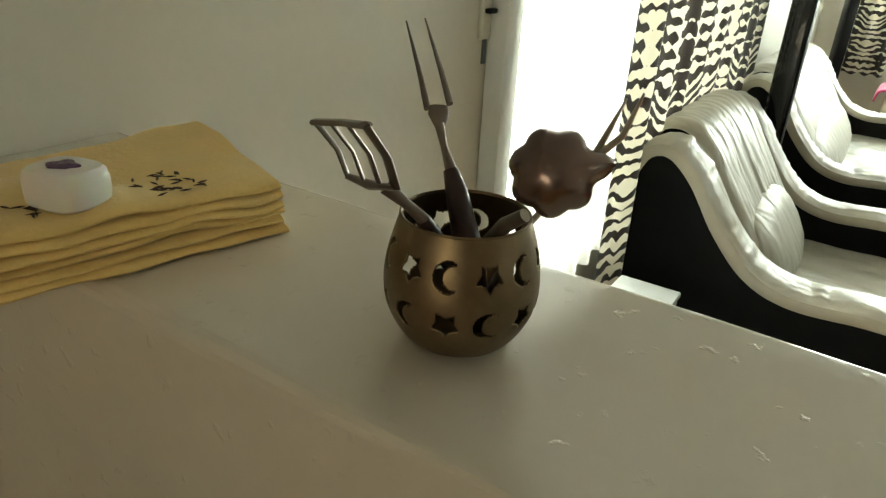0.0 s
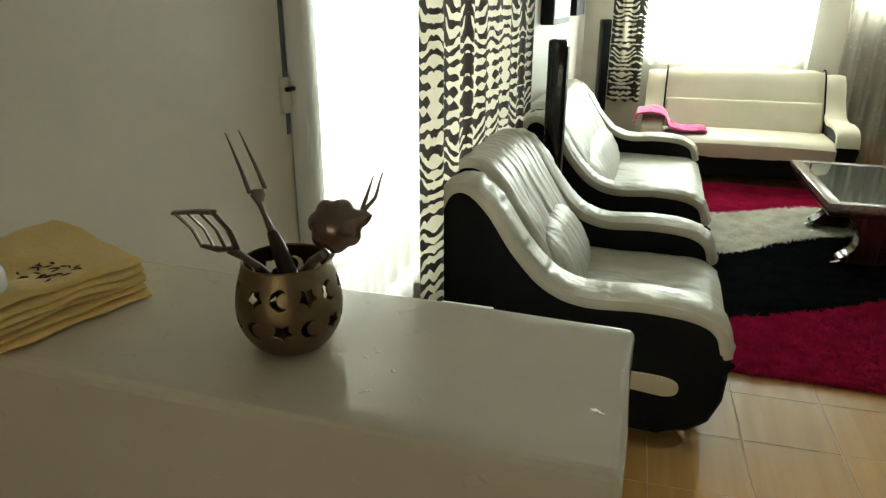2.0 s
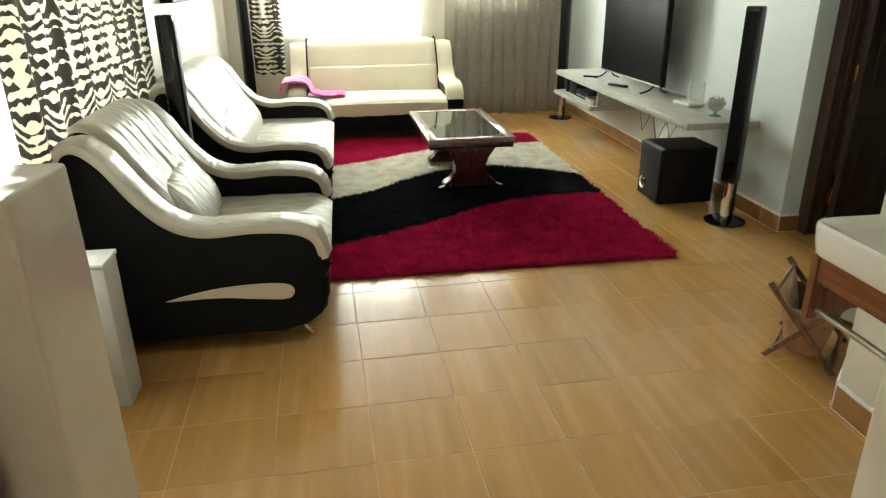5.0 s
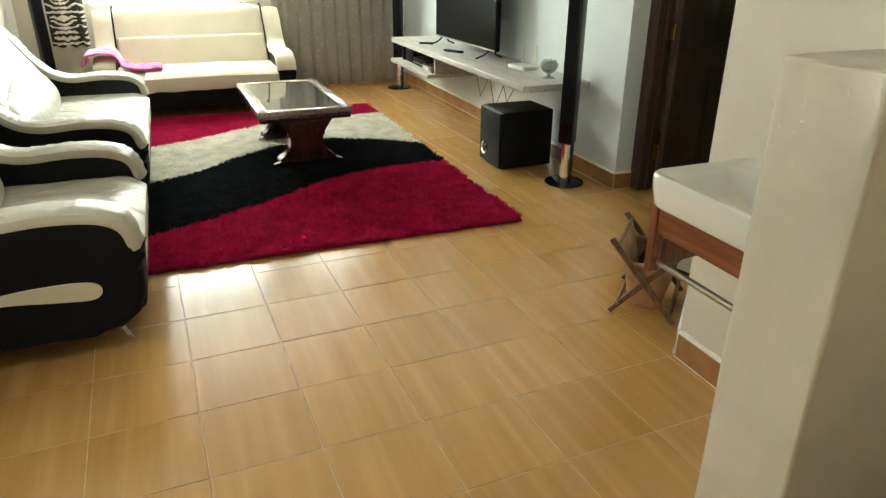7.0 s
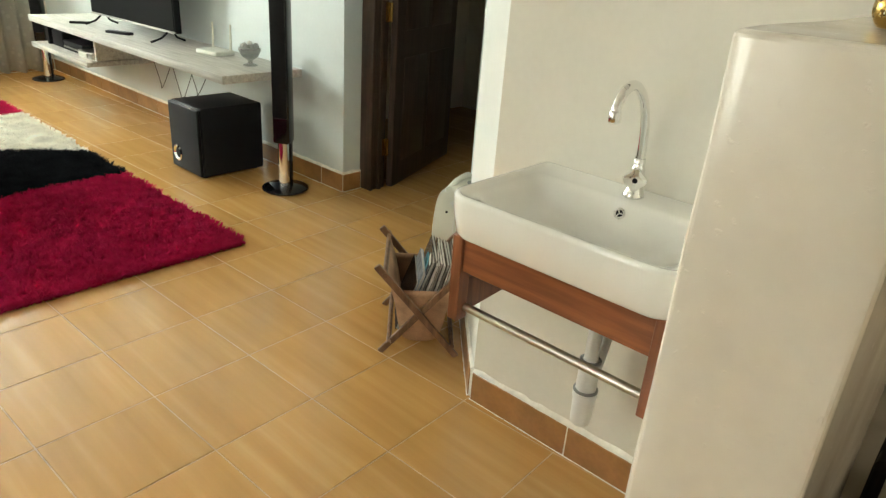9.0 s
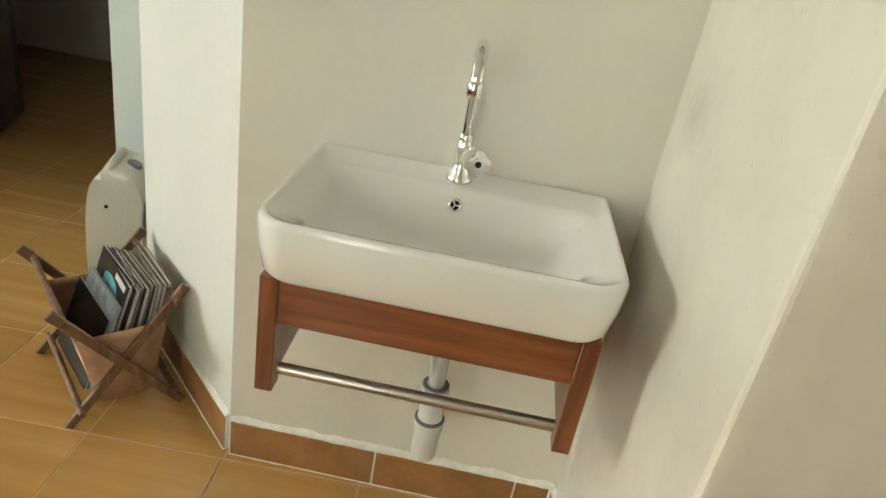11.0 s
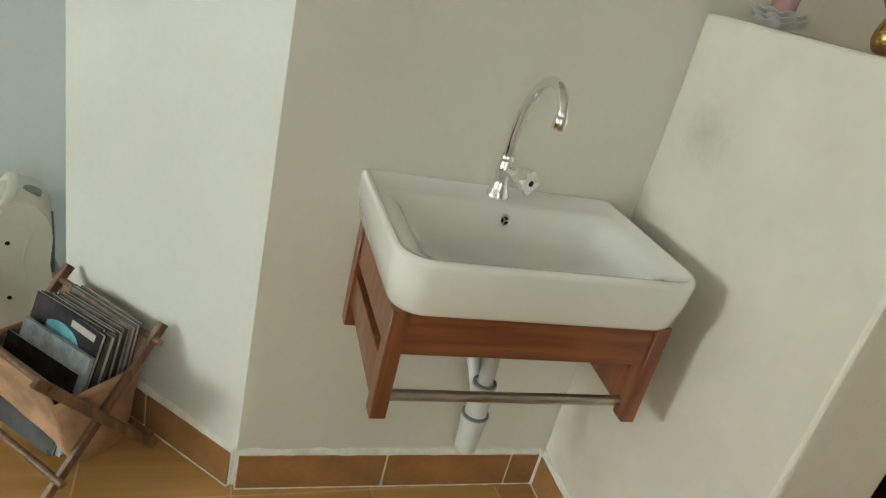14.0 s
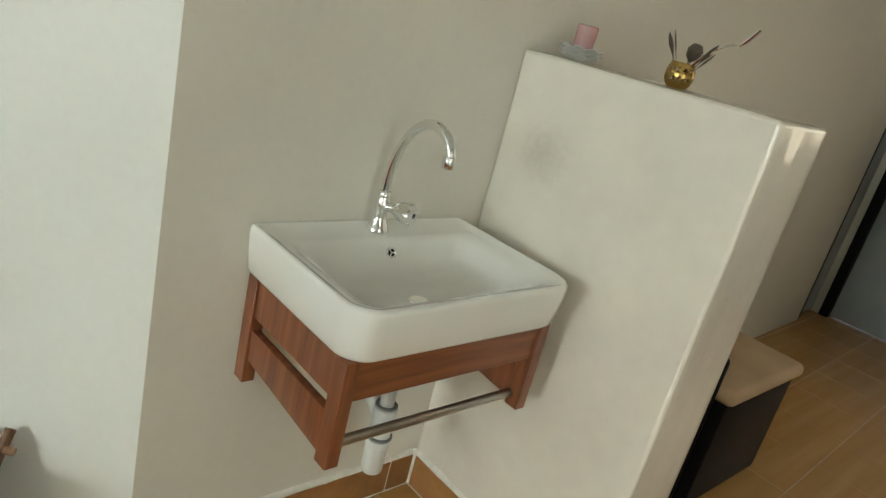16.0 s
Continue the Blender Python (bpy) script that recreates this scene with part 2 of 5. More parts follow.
SKIRT = mat("brown_skirting_tile", (0.31, 0.145, 0.052), 0.35, var=0.28, scale=9, bump=0.15, fine=60)
ZEBRA = zebra_mat()
SHEER = sheer_mat("white_sheer", (0.9, 0.88, 0.84), 0.45, 0.0)
SHEER2 = sheer_mat("patterned_sheer", (0.42, 0.385, 0.335), 0.36, 0.09)
BLACKF = tuned(mat("black_suede", (0.008, 0.008, 0.009), 0.9, var=0.3, scale=9, bump=0.3, fine=260, spec=0.12), Sheen_Weight=0.05)
def satin_mat():
    """Rumpled satin cover: long soft folds with a sheen."""
    m = tuned(mat("cream_satin_cover", (0.48, 0.445, 0.365), 0.34, var=0.06, scale=7, bump=0.5, fine=20), Sheen_Weight=0.25)
    n, l = m.node_tree.nodes, m.node_tree.links
    tc, mp, nz = n.new("ShaderNodeTexCoord"), n.new("ShaderNodeMapping"), n.new("ShaderNodeTexNoise")
    mp.inputs["Scale"].default_value, mp.inputs["Rotation"].default_value = (4, 8.5, 4), (0.3, 0.2, 0.5)
    nz.inputs["Scale"].default_value, nz.inputs["Detail"].default_value, nz.inputs["Distortion"].default_value = 1.0, 1.6, 1.1
    l.new(tc.outputs["Object"], mp.inputs["Vector"])
    l.new(mp.outputs[0], nz.inputs["Vector"])
    b = n["Principled BSDF"]
    old = b.inputs["Normal"].links[0].from_socket
    bp = n.new("ShaderNodeBump")
    bp.inputs["Strength"].default_value, bp.inputs["Distance"].default_value = 0.30, 0.06
    l.new(nz.outputs["Fac"], bp.inputs["Height"])
    l.new(old, bp.inputs["Normal"])
    l.new(bp.outputs[0], b.inputs["Normal"])
    return m


CREAM = satin_mat()
LEATHER = mat("cream_leather", (0.64, 0.57, 0.44), 0.45, var=0.05, scale=4, bump=0.3, fine=40)
CHROME = tuned(mat("chrome", (0.85, 0.85, 0.84), 0.08, 1.0, var=0.03, bump=0.0))
STEEL = mat("brushed_steel", (0.5, 0.47, 0.43), 0.3, 1.0, var=0.12, scale=20, bump=0.08)
BRASS = mat("aged_brass", (0.20, 0.145, 0.088), 0.42, 1.0, var=0.22, scale=14, bump=0.08, fine=200, rvar=0.08)
BRASSB = mat("bright_brass", (0.46, 0.30, 0.10), 0.25, 1.0, var=0.15, scale=14, bump=0.08)
PEWTER = mat("dark_pewter", (0.20, 0.17, 0.155), 0.33, 1.0, var=0.2, scale=30, bump=0.1)
PLUM = mat("brown_pewter_bowl", (0.20, 0.145, 0.13), 0.25, 0.85, var=0.25, scale=20, bump=0.1)
PLUMH = mat("dark_wood_handle", (0.045, 0.022, 0.024), 0.4, var=0.3, scale=30, bump=0.2)
CERAMIC = tuned(mat("white_ceramic", (0.80, 0.79, 0.75), 0.09, var=0.02, scale=3, bump=0.0), Coat_Weight=0.5, Coat_Roughness=0.04)
CHERRY = wood_mat("cherry_wood", (0.145, 0.039, 0.015), (0.28, 0.09, 0.034), 0.33, axis=1, coat=0.25)
CHERRYX = wood_mat("cherry_wood_side", (0.145, 0.039, 0.015), (0.28, 0.09, 0.034), 0.33, axis=2, coat=0.25)
RACKW = wood_mat("walnut_rack_wood", (0.11, 0.052, 0.026), (0.24, 0.125, 0.066), 0.45, axis=2)
MAHOG = wood_mat("dark_mahogany", (0.018, 0.006, 0.006), (0.05, 0.014, 0.012), 0.25, axis=2, coat=0.5)
FRAMEW = wood_mat("reddish_frame_wood", (0.19, 0.125, 0.11), (0.33, 0.245, 0.22), 0.22, axis=1, coat=0.4)
DOORW = wood_mat("dark_door_wood", (0.028, 0.014, 0.009), (0.065, 0.034, 0.022), 0.45, axis=2)
SHELFW = wood_mat("grey_washed_shelf", (0.36, 0.34, 0.31), (0.55, 0.53, 0.49), 0.4, axis=1)
PVC = mat("grey_white_pvc", (0.62, 0.62, 0.60), 0.4, var=0.05, bump=0.05)
PVCT = mat("frosted_pvc_cup", (0.66, 0.66, 0.64), 0.3, var=0.05, bump=0.05)
WPLASTIC = mat("ivory_plastic", (0.62, 0.61, 0.53), 0.42, var=0.05, bump=0.08, fine=200)
GREYP = mat("grey_plastic", (0.2, 0.21, 0.21), 0.5, var=0.1, bump=0.05)
BLACKG = mat("gloss_black", (0.006, 0.006, 0.008), 0.09, var=0.2, bump=0.0)
BLACKM = mat("matt_black", (0.008, 0.008, 0.010), 0.5, var=0.2, bump=0.1, spec=0.14)
NAPKIN = tuned(mat("yellow_cotton", (0.86, 0.62, 0.25), 0.9, var=0.1, scale=12, bump=0.5, fine=240), Sheen_Weight=0.3)
PINK = tuned(mat("pink_towelling", (0.75, 0.06, 0.27), 0.95, var=0.15, scale=20, bump=0.6, fine=300), Sheen_Weight=0.4)
THREAD = mat("brown_embroidery", (0.06, 0.03, 0.018), 0.8, bump=0.2)
WAX = tuned(mat("white_wax", (0.78, 0.76, 0.72), 0.3, var=0.05, bump=0.06), Subsurface_Weight=0.3)
WAXP = tuned(mat("pink_wax", (0.46, 0.25, 0.26), 0.22, var=0.1, bump=0.1), Subsurface_Weight=0.2)
AMETHYST = mat("purple_stone", (0.10, 0.045, 0.12), 0.25, var=0.4, scale=80, bump=0.3)
MIRROR = tuned(mat("mirror_silver", (0.9, 0.9, 0.9), 0.02, 1.0, var=0.0, bump=0.0))
CANVAS = mat("printed_canvas", (0.46, 0.27, 0.165), 0.85, var=0.45, scale=14, bump=0.4, fine=300)
PAPER = mat("magazine_paper", (0.46, 0.43, 0.39), 0.6, var=0.15, scale=30, bump=0.2, fine=300)
COVERS = [mat("magazine_cover_%s" % k, c, 0.25, var=0.45, scale=26, bump=0.05) for k, c in
          (("dark", (0.03, 0.03, 0.035)), ("teal", (0.14, 0.40, 0.47)), ("silver", (0.36, 0.42, 0.48)), ("grey", (0.12, 0.11, 0.105)), ("tan", (0.26, 0.21, 0.165)))]
def pile_mat(*a, **k):
    """Soft pile: tufts share light among them, so the shading normal leans upward."""
    m = mat(*a, **k)
    n, l = m.node_tree.nodes, m.node_tree.links
    geo, up, nm = n.new("ShaderNodeNewGeometry"), n.new("ShaderNodeVectorMath"), n.new("ShaderNodeVectorMath")
    up.operation, nm.operation = "MULTIPLY_ADD", "NORMALIZE"
    up.inputs[1].default_value, up.inputs[2].default_value = (0.5, 0.5, 0.5), (0, 0, 1)
    l.new(geo.outputs["Normal"], up.inputs[0])
    l.new(up.outputs[0], nm.inputs[0])
    l.new(nm.outputs[0], n["Principled BSDF"].inputs["Normal"])
    # yarn lets light through
    tl, mx = n.new("ShaderNodeBsdfTranslucent"), n.new("ShaderNodeMixShader")
    mx.inputs[0].default_value = 0.55
    l.new(n["Principled BSDF"].inputs["Base Color"].links[0].from_socket, tl.inputs[0])
    l.new(n["Principled BSDF"].outputs[0], mx.inputs[1])
    l.new(tl.outputs[0], mx.inputs[2])
    l.new(mx.outputs[0], n["Material Output"].inputs[0])
    return m


RED = pile_mat("crimson_pile", (0.48, 0.013, 0.068), 0.95, var=0.25, scale=9, bump=0.0, spec=0.1)
BLK = pile_mat("black_pile", (0.012, 0.014, 0.016), 0.95, var=0.35, scale=9, bump=0.0, spec=0.1)
CRM = pile_mat("cream_pile", (0.94, 0.90, 0.79), 0.95, var=0.25, scale=9, bump=0.0, spec=0.1)
TAN = mat("tan_upholstery", (0.50, 0.35, 0.22), 0.8, var=0.15, scale=6, bump=0.4, fine=200)
def floral_mat():
    """Dark brown cloth with scattered tan blossoms."""
    m = mat("brown_floral_cloth", (0.03, 0.018, 0.011), 0.85, var=0.4, scale=16, bump=0.4, fine=200)
    n, l = m.node_tree.nodes, m.node_tree.links
    b = n["Principled BSDF"]
    ground = b.inputs["Base Color"].links[0].from_socket
    tc, bend, vo = n.new("ShaderNodeTexCoord"), n.new("ShaderNodeTexNoise"), n.new("ShaderNodeTexVoronoi")
    bend.inputs["Scale"].default_value = 22
    vo.inputs["Scale"].default_value = 15
    off = n.new("ShaderNodeVectorMath")
    off.operation = "MULTIPLY_ADD"
    off.inputs[1].default_value = (0.07, 0.07, 0.07)
    l.new(tc.outputs["Object"], bend.inputs["Vector"])
    l.new(bend.outputs["Color"], off.inputs[0])
    l.new(tc.outputs["Object"], off.inputs[2])
    l.new(off.outputs[0], vo.inputs["Vector"])
    mr, mx = n.new("ShaderNodeMapRange"), n.new("ShaderNodeMix")
    mr.inputs["From Min"].default_value, mr.inputs["From Max"].default_value = 0.40, 0.34
    l.new(vo.outputs["Distance"], mr.inputs["Value"])
    mx.data_type = "RGBA"
    l.new(mr.outputs[0], mx.inputs[0])
    l.new(ground, mx.inputs[6])
    mx.inputs[7].default_value = (0.26, 0.17, 0.09, 1)
    l.new(mx.outputs[2], b.inputs["Base Color"])
    return m


FLORAL = floral_mat()
DOORB = mat("blue_grey_door_panel", (0.34, 0.38, 0.40), 0.45, var=0.08, bump=0.1)
GAPB = mat("blue_grey_gap", (0.10, 0.13, 0.15), 0.4, var=0.3, scale=20)
UPVC = mat("white_window_frame", (0.78, 0.8, 0.8), 0.35, var=0.04, bump=0.05)
SCREEN = tuned(mat("tv_screen", (0.004, 0.004, 0.005), 0.3, var=0.1, bump=0.0, spec=0.05))
GLASS = glass_mat("clear_glass")
SMOKE = tuned(mat("smoked_table_glass", (0.03, 0.033, 0.034), 0.06, var=0.1, bump=0.0), Coat_Weight=0.6)


# ---- building helpers ----
def mesh_of(bm, name, material, smooth=True):
    me = bpy.data.meshes.new(name)
    bmesh.ops.recalc_face_normals(bm, faces=bm.faces)
    bm.to_mesh(me)
    bm.free()
    me.materials.append(material)
    if smooth:
        for p in me.polygons:
            p.use_smooth = True
        me.set_sharp_from_angle(angle=radians(38))
    return me


def part(name, bm, material, parent=None, label="", smooth=True):
    ob = new(name, mesh_of(bm, name, material, smooth))
    if parent:
        ob.parent = parent
    return tagged(ob, label)


def base(name, m, label, category, group=""):
    ob = new(name)
    ob.matrix_world = m
    return tagged(ob, label, category, group)


def box(bm, x0, x1, y0, y1, z0, z1, r=0.0, seg=2, m=None):
    v = bmesh.ops.create_cube(bm, size=1)["verts"]
    bmesh.ops.transform(bm, verts=v, matrix=Matrix.Translation(((x0 + x1) / 2, (y0 + y1) / 2, (z0 + z1) / 2)) @ Matrix.Diagonal((x1 - x0, y1 - y0, z1 - z0, 1)))
    if r:
        e = list({e for q in v for e in q.link_edges})
        res = bmesh.ops.bevel(bm, geom=e, offset=r, segments=seg, affect="EDGES", profile=0.5)
        v = list({q for q in v if q.is_valid} | set(res["verts"]))
    if m:
        bmesh.ops.transform(bm, verts=v, matrix=m)
    return bm


def bx(*a, **k):
    return box(bmesh.new(), *a, **k)


def loft(bm, loops, cap0=True, cap1=True, closed=True):
    rows = [[bm.verts.new(p) for p in lp] for lp in loops]
    n = len(rows[0])
    for a, b in zip(rows, rows[1:]):
        for i in range(n if closed else n - 1):
            j = (i + 1) % n
            bm.faces.new((a[i], a[j], b[j], b[i]))
    if cap0:
        bm.faces.new(rows[0][::-1])
    if cap1:
        bm.faces.new(rows[-1])
    return bm


def lathe(profile, n=32, m=None, cap0=True, cap1=True):
    bm = bmesh.new()
    loops = [[Vector((r * math.cos(2 * math.pi * i / n), r * math.sin(2 * math.pi * i / n), z)) for i in range(n)] for r, z in profile]
    if m:
        loops = [[m @ p for p in lp] for lp in loops]
    return loft(bm, loops, cap0, cap1)


def tube(pts, r, n=10, bm=None, flat=1.0):
    """A round bar along points; r is one radius or one for each point."""
    bm = bm or bmesh.new()
    pts = [Vector(p) for p in pts]
    rs = r if isinstance(r, (list, tuple)) else [r] * len(pts)
    up = Vector((0, 0, 1))
    loops, side = [], None
    for i, p in enumerate(pts):
        d = (pts[min(i + 1, len(pts) - 1)] - pts[max(i - 1, 0)]).normalized()
        side = (d.cross(up) if side is None else side - d * side.dot(d))
        if side.length < 1e-4:
            side = d.cross(Vector((1, 0, 0)))
        side = side.normalized()
        w = side.cross(d)
        loops.append([p + rs[i] * (math.cos(2 * math.pi * k / n) * side + flat * math.sin(2 * math.pi * k / n) * w) for k in range(n)])
    return loft(bm, loops)


def smooth_line(pts, steps=6):
    """Points of a smooth curve through pts."""
    p = [Vector(q) for q in pts]
    p = [p[0] * 2 - p[1]] + p + [p[-1] * 2 - p[-2]]
    out = []
    for i in range(1, len(p) - 2):
        for k in range(steps):
            t = k / steps
            a, b, c, d = p[i - 1:i + 3]
            out.append(0.5 * (2 * b + (c - a) * t + (2 * a - 5 * b + 4 * c - d) * t * t + (3 * b - a - 3 * c + d) * t ** 3))
    return out + [p[-2]]


def plate(outline, y0, y1, bm=None, r=0.0):
    """A board cut to an outline in x and z, from y0 to y1."""
    bm = bm or bmesh.new()
    a = [(x, y0, z) for x, z in outline]
    b = [(x, y1, z) for x, z in outline]
    loft(bm, [a, b])
    if r:
        e = [e for e in bm.edges if abs(e.verts[0].co.y - e.verts[1].co.y) < 1e-6]
        bmesh.ops.bevel(bm, geom=e, offset=r, segments=3, affect="EDGES", profile=0.5)
    return bm


def wrinkle(bm, amount, scale, seed=0.0):
    bm.normal_update()
    for v in bm.verts:
        v.co += v.normal * amount * noise.fractal(v.co * scale + Vector((seed, seed, 0)), 0.9, 2.0, 3)
    return bm


def wall(name, x0, x1, y0, y1, z0, z1, material, holes=(), axis="x", label=""):
    """A wall with openings that go through it; holes: (a0, a1, z0, z1) along its length."""
    bm = bmesh.new()
    a0, a1 = (y0, y1) if axis == "x" else (x0, x1)
    cuts = sorted({a0, a1, *[h[0] for h in holes], *[h[1] for h in holes]})
    zs = sorted({z0, z1, *[h[2] for h in holes], *[h[3] for h in holes]})
    for p, q in zip(cuts, cuts[1:]):
        run = []
        for c, d in zip(zs, zs[1:]):
            if any(h[0] <= p and q <= h[1] and h[2] <= c and d <= h[3] for h in holes):
                continue
            if run and run[-1][1] == c:
                run[-1][1] = d
            else:
                run.append([c, d])
        for c, d in run:
            if axis == "x":
                box(bm, x0, x1, p, q, c, d)
            else:
                box(bm, p, q, y0, y1, c, d)
    bmesh.ops.remove_doubles(bm, verts=bm.verts, dist=1e-5)
    ob = part(name, bm, material, smooth=False)
    return tagged(ob, label, "wall", kind="structure")


# ---- structure ----
H = 2.6
floor = tagged(part("floor", bx(-0.7, 6.2, -3.4, 8.1, -0.08, -0.0011), GROUT, smooth=False), "pale grout bed under glossy brown floor tiles", "floor", kind="structure")
wall("wall_left", -0.7, -0.45, -3.2, 8.05, 0, H, WALL, [(1.68, 3.95, 0.62, 2.2)], "x", "cream painted plaster wall with a wide bright window")
wall("wall_far", -0.45, 3.78, 7.8, 8.05, 0, H, WALL, [(0.2, 1.66, 1.08, 2.2), (2.06, 2.86, 1.43, 2.2)], "y", "cream painted plaster wall with two windows")
wall("wall_television", 3.53, 3.68, 3.42, 7.8, 0, H, WALLT, (), "x", "pale blue-white painted wall behind the television shelf")
# the first opening is out of view, added for the dining fill lamp
wall("wall_back", -0.45, 2.95, -3.2, -2.95, 0, H, WALL, [(-0.3, 1.3, 1.0, 2.1), (1.75, 2.73, 0.0, 2.1)], "y", "cream painted wall at the far end of the dining area")
dining = [(2.595, 0.3), (2.95, 0.3), (2.95, -2.95), (2.82, -2.95), (2.82, -2.58), (2.735, -2.58)]
tagged(part("wall_dining", loft(bmesh.new(), [[(x, y, z) for x, y in dining] for z in (0, H)]), WALL, smooth=False), "cream painted plaster wall of the dining area", "wall", kind="structure")
wall("wall_doorway", 3.68, 3.82, 2.36, 3.53, 2.06, H, WALLT, (), "x", "pale plaster above the dark doorway")
wall("wall_hall_end", 5.9, 6.1, 1.2, 4.8, 0, H, WALL, (), "x", "plain wall at the end of the unlit hall")
wall("wall_hall_near", 3.82, 5.9, 1.2, 1.4, 0, H, WALL, (), "y", "plain side wall of the unlit hall")
wall("wall_hall_far", 3.68, 5.9, 4.6, 4.8, 0, H, WALL, (), "y", "plain side wall of the unlit hall")
pier = [(2.595, 0.3), (2.595, 1.615), (3.055, 2.07), (3.40, 2.07), (3.82, 2.07), (3.82, 0.3)]
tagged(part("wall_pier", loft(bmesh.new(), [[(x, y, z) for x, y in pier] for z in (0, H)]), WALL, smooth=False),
       "cream painted wall beside the wash basin, its diagonal corner coloured whiter for the daylight on it", "wall", kind="structure")
# the diagonal face gets a whiter colour that stands for window light
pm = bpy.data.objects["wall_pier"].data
pm.materials.append(WALL_LIT)
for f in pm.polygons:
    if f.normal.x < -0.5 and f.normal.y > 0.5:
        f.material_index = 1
# split from the pier: weaker, bluer light on this wall is put into its colour
wall("wall_niche", 3.40, 3.82, 2.07, 2.36, 0, H, WALLT, (), "x", "wall beside the doorway, coloured pale blue-grey for the dimmer daylight on it")
tagged(part("ceiling", bx(-0.7, 6.2, -3.4, 8.1, H, H + 0.12), CEIL, smooth=False), "plain white painted ceiling", "ceiling", kind="structure")


def half_wall(name, x0, x1, y0, y1, h, seed):
    bm = bx(x0, x1, y0, y1, 0, h, 0.009, 3)
    long = [e for e in bm.edges if e.calc_length() > 0.12]
    bmesh.ops.subdivide_edges(bm, edges=long, cuts=9, use_grid_fill=True)
    bm.normal_update()
    for v in bm.verts:
        if v.co.z > 0.02:
            v.co += v.normal * 0.0035 * noise.fractal(v.co * 5 + Vector((seed, 0, 0)), 0.9, 2.0, 3)
    ob = part(name, bm, LEDGE)
    ob.data.set_sharp_from_angle(angle=radians(14))
    return tagged(ob, "waist-high plastered half wall painted glossy cream, slightly uneven", "half wall", kind="structure")


half_wall("half_wall_window", -0.45, 0.37, 0.575, 0.798, 1.277, 1.0)
half_wall("half_wall_basin", 1.955, 2.595, 0.58, 0.805, 1.28, 5.0)


CAULK = mat("white_caulk", (0.74, 0.72, 0.66), 0.6, var=0.15, scale=25, bump=0.5, fine=90)


def skirting(name, p, q, first, step=0.345, h=0.103, t=0.012):
    """Skirting tiles along the foot of a wall from p to q, the first cut short; the wall lies on the right of the way."""
    p, q = Vector((*p, 0)), Vector((*q, 0))
    d = (q - p).normalized()
    ang = math.atan2(d.y, d.x)
    root = tagged(new(name), "brown glazed skirting tiles with pale joints", "skirting", kind="structure")
    root.matrix_world = Matrix.Translation(p) @ Matrix.Rotation(ang, 4, "Z")
    L = (q - p).length
    cuts = [0.0] + [first + k * step for k in range(20) if first + k * step < L - 0.03] + [L]
    shared = {}
    for a, b in zip(cuts, cuts[1:]):
        key = round(b - a, 4)
        if key not in shared:
            shared[key] = mesh_of(bx(0.0025, b - a - 0.0025, 0.0, t, 0.0, h, 0.002, 1), "skirting_tile", SKIRT)
        ob = new("skirting_tile", shared[key])
        ob.parent = root
        ob.location = (a, 0, 0)
    part("grout_line", bx(0, L, 0.0, t - 0.003, 0, h - 0.002), CAULK, root)
    # smeared bead of caulk along the top and the floor
    n = max(12, int(L / 0.02))
    for z, tall, deep in ((h - 0.001, 0.013, t - 0.002), (0.0, 0.003, t + 0.003)):
        loops = []
        for k in range(n + 1):
            x = L * k / n
            w = noise.noise(Vector((x * 23, z * 40, L * 7)))
            u = noise.noise(Vector((x * 60, z * 40 + 5, L * 3)))
            top = z + tall * (1.0 + 0.55 * w + 0.25 * u)
            out = deep * (1.0 + 0.15 * u)
            loops.append([(x, 0.0, z), (x, out, z), (x, out, z + (top - z) * 0.4), (x, out * 0.35, top), (x, 0.0, top + 0.002)])
        part("caulk_bead", loft(bmesh.new(), loops), CAULK, root, "uneven white caulk")


skirting("baseboard_basin", (2.595, 0.817), (2.595, 1.612), 0.085)
skirting("baseboard_diagonal", (2.600, 1.620), (3.055, 2.07), 0.30)
skirting("baseboard_half_wall", (1.955, 0.805), (2.58, 0.805), 0.28)
skirting("baseboard_television", (3.53, 3.41), (3.53, 7.788), 0.2)
skirting("baseboard_corner", (3.655, 3.42), (3.52, 3.42), 0.5)
tagged(part("trim_corner_caulk", tube([(2.585, 0.8155, 0.0), (2.5845, 0.816, 0.05), (2.586, 0.8145, 0.118)], [0.006, 0.005, 0.007], 8), CAULK), "lumpy white caulk in the skirting corner", "trim", kind="structure")
skirting("baseboard_far", (3.515, 7.8), (-0.43, 7.8), 0.25)


def window(name, axis, c, a0, a1, z0, z1, mullions, label):
    """A framed window set in a wall; axis: the way that it faces."""
    root = tagged(new(name), label, "window", kind="structure")

    def bar(n, p0, p1, q0, q1, material=UPVC, t=0.03, r=0.006):
        b = bx(c - t, c + t, p0, p1, q0, q1, r, 2) if axis == "x" else bx(p0, p1, c - t, c + t, q0, q1, r, 2)
        return part(n, b, material, root)
    w = 0.05
    bar("frame_side", a0, a0 + w, z0, z1)
    bar("frame_side", a1 - w, a1, z0, z1)
    bar("frame_rail", a0 + w, a1 - w, z0, z0 + w)
    bar("frame_rail", a0 + w, a1 - w, z1 - w, z1)
    xs = [a0 + (a1 - a0) * k / (mullions + 1) for k in range(1, mullions + 1)]
    for x in xs:
        bar("mullion", x - 0.025, x + 0.025, z0 + w, z1 - w)
    for p, q in zip([a0 + w] + [x + 0.025 for x in xs], [x - 0.025 for x in xs] + [a1 - w]):
        pane = bar("pane", p, q, z0 + w, z1 - w, GLASS, 0.003, 0)
        pane.visible_shadow = False
    return root


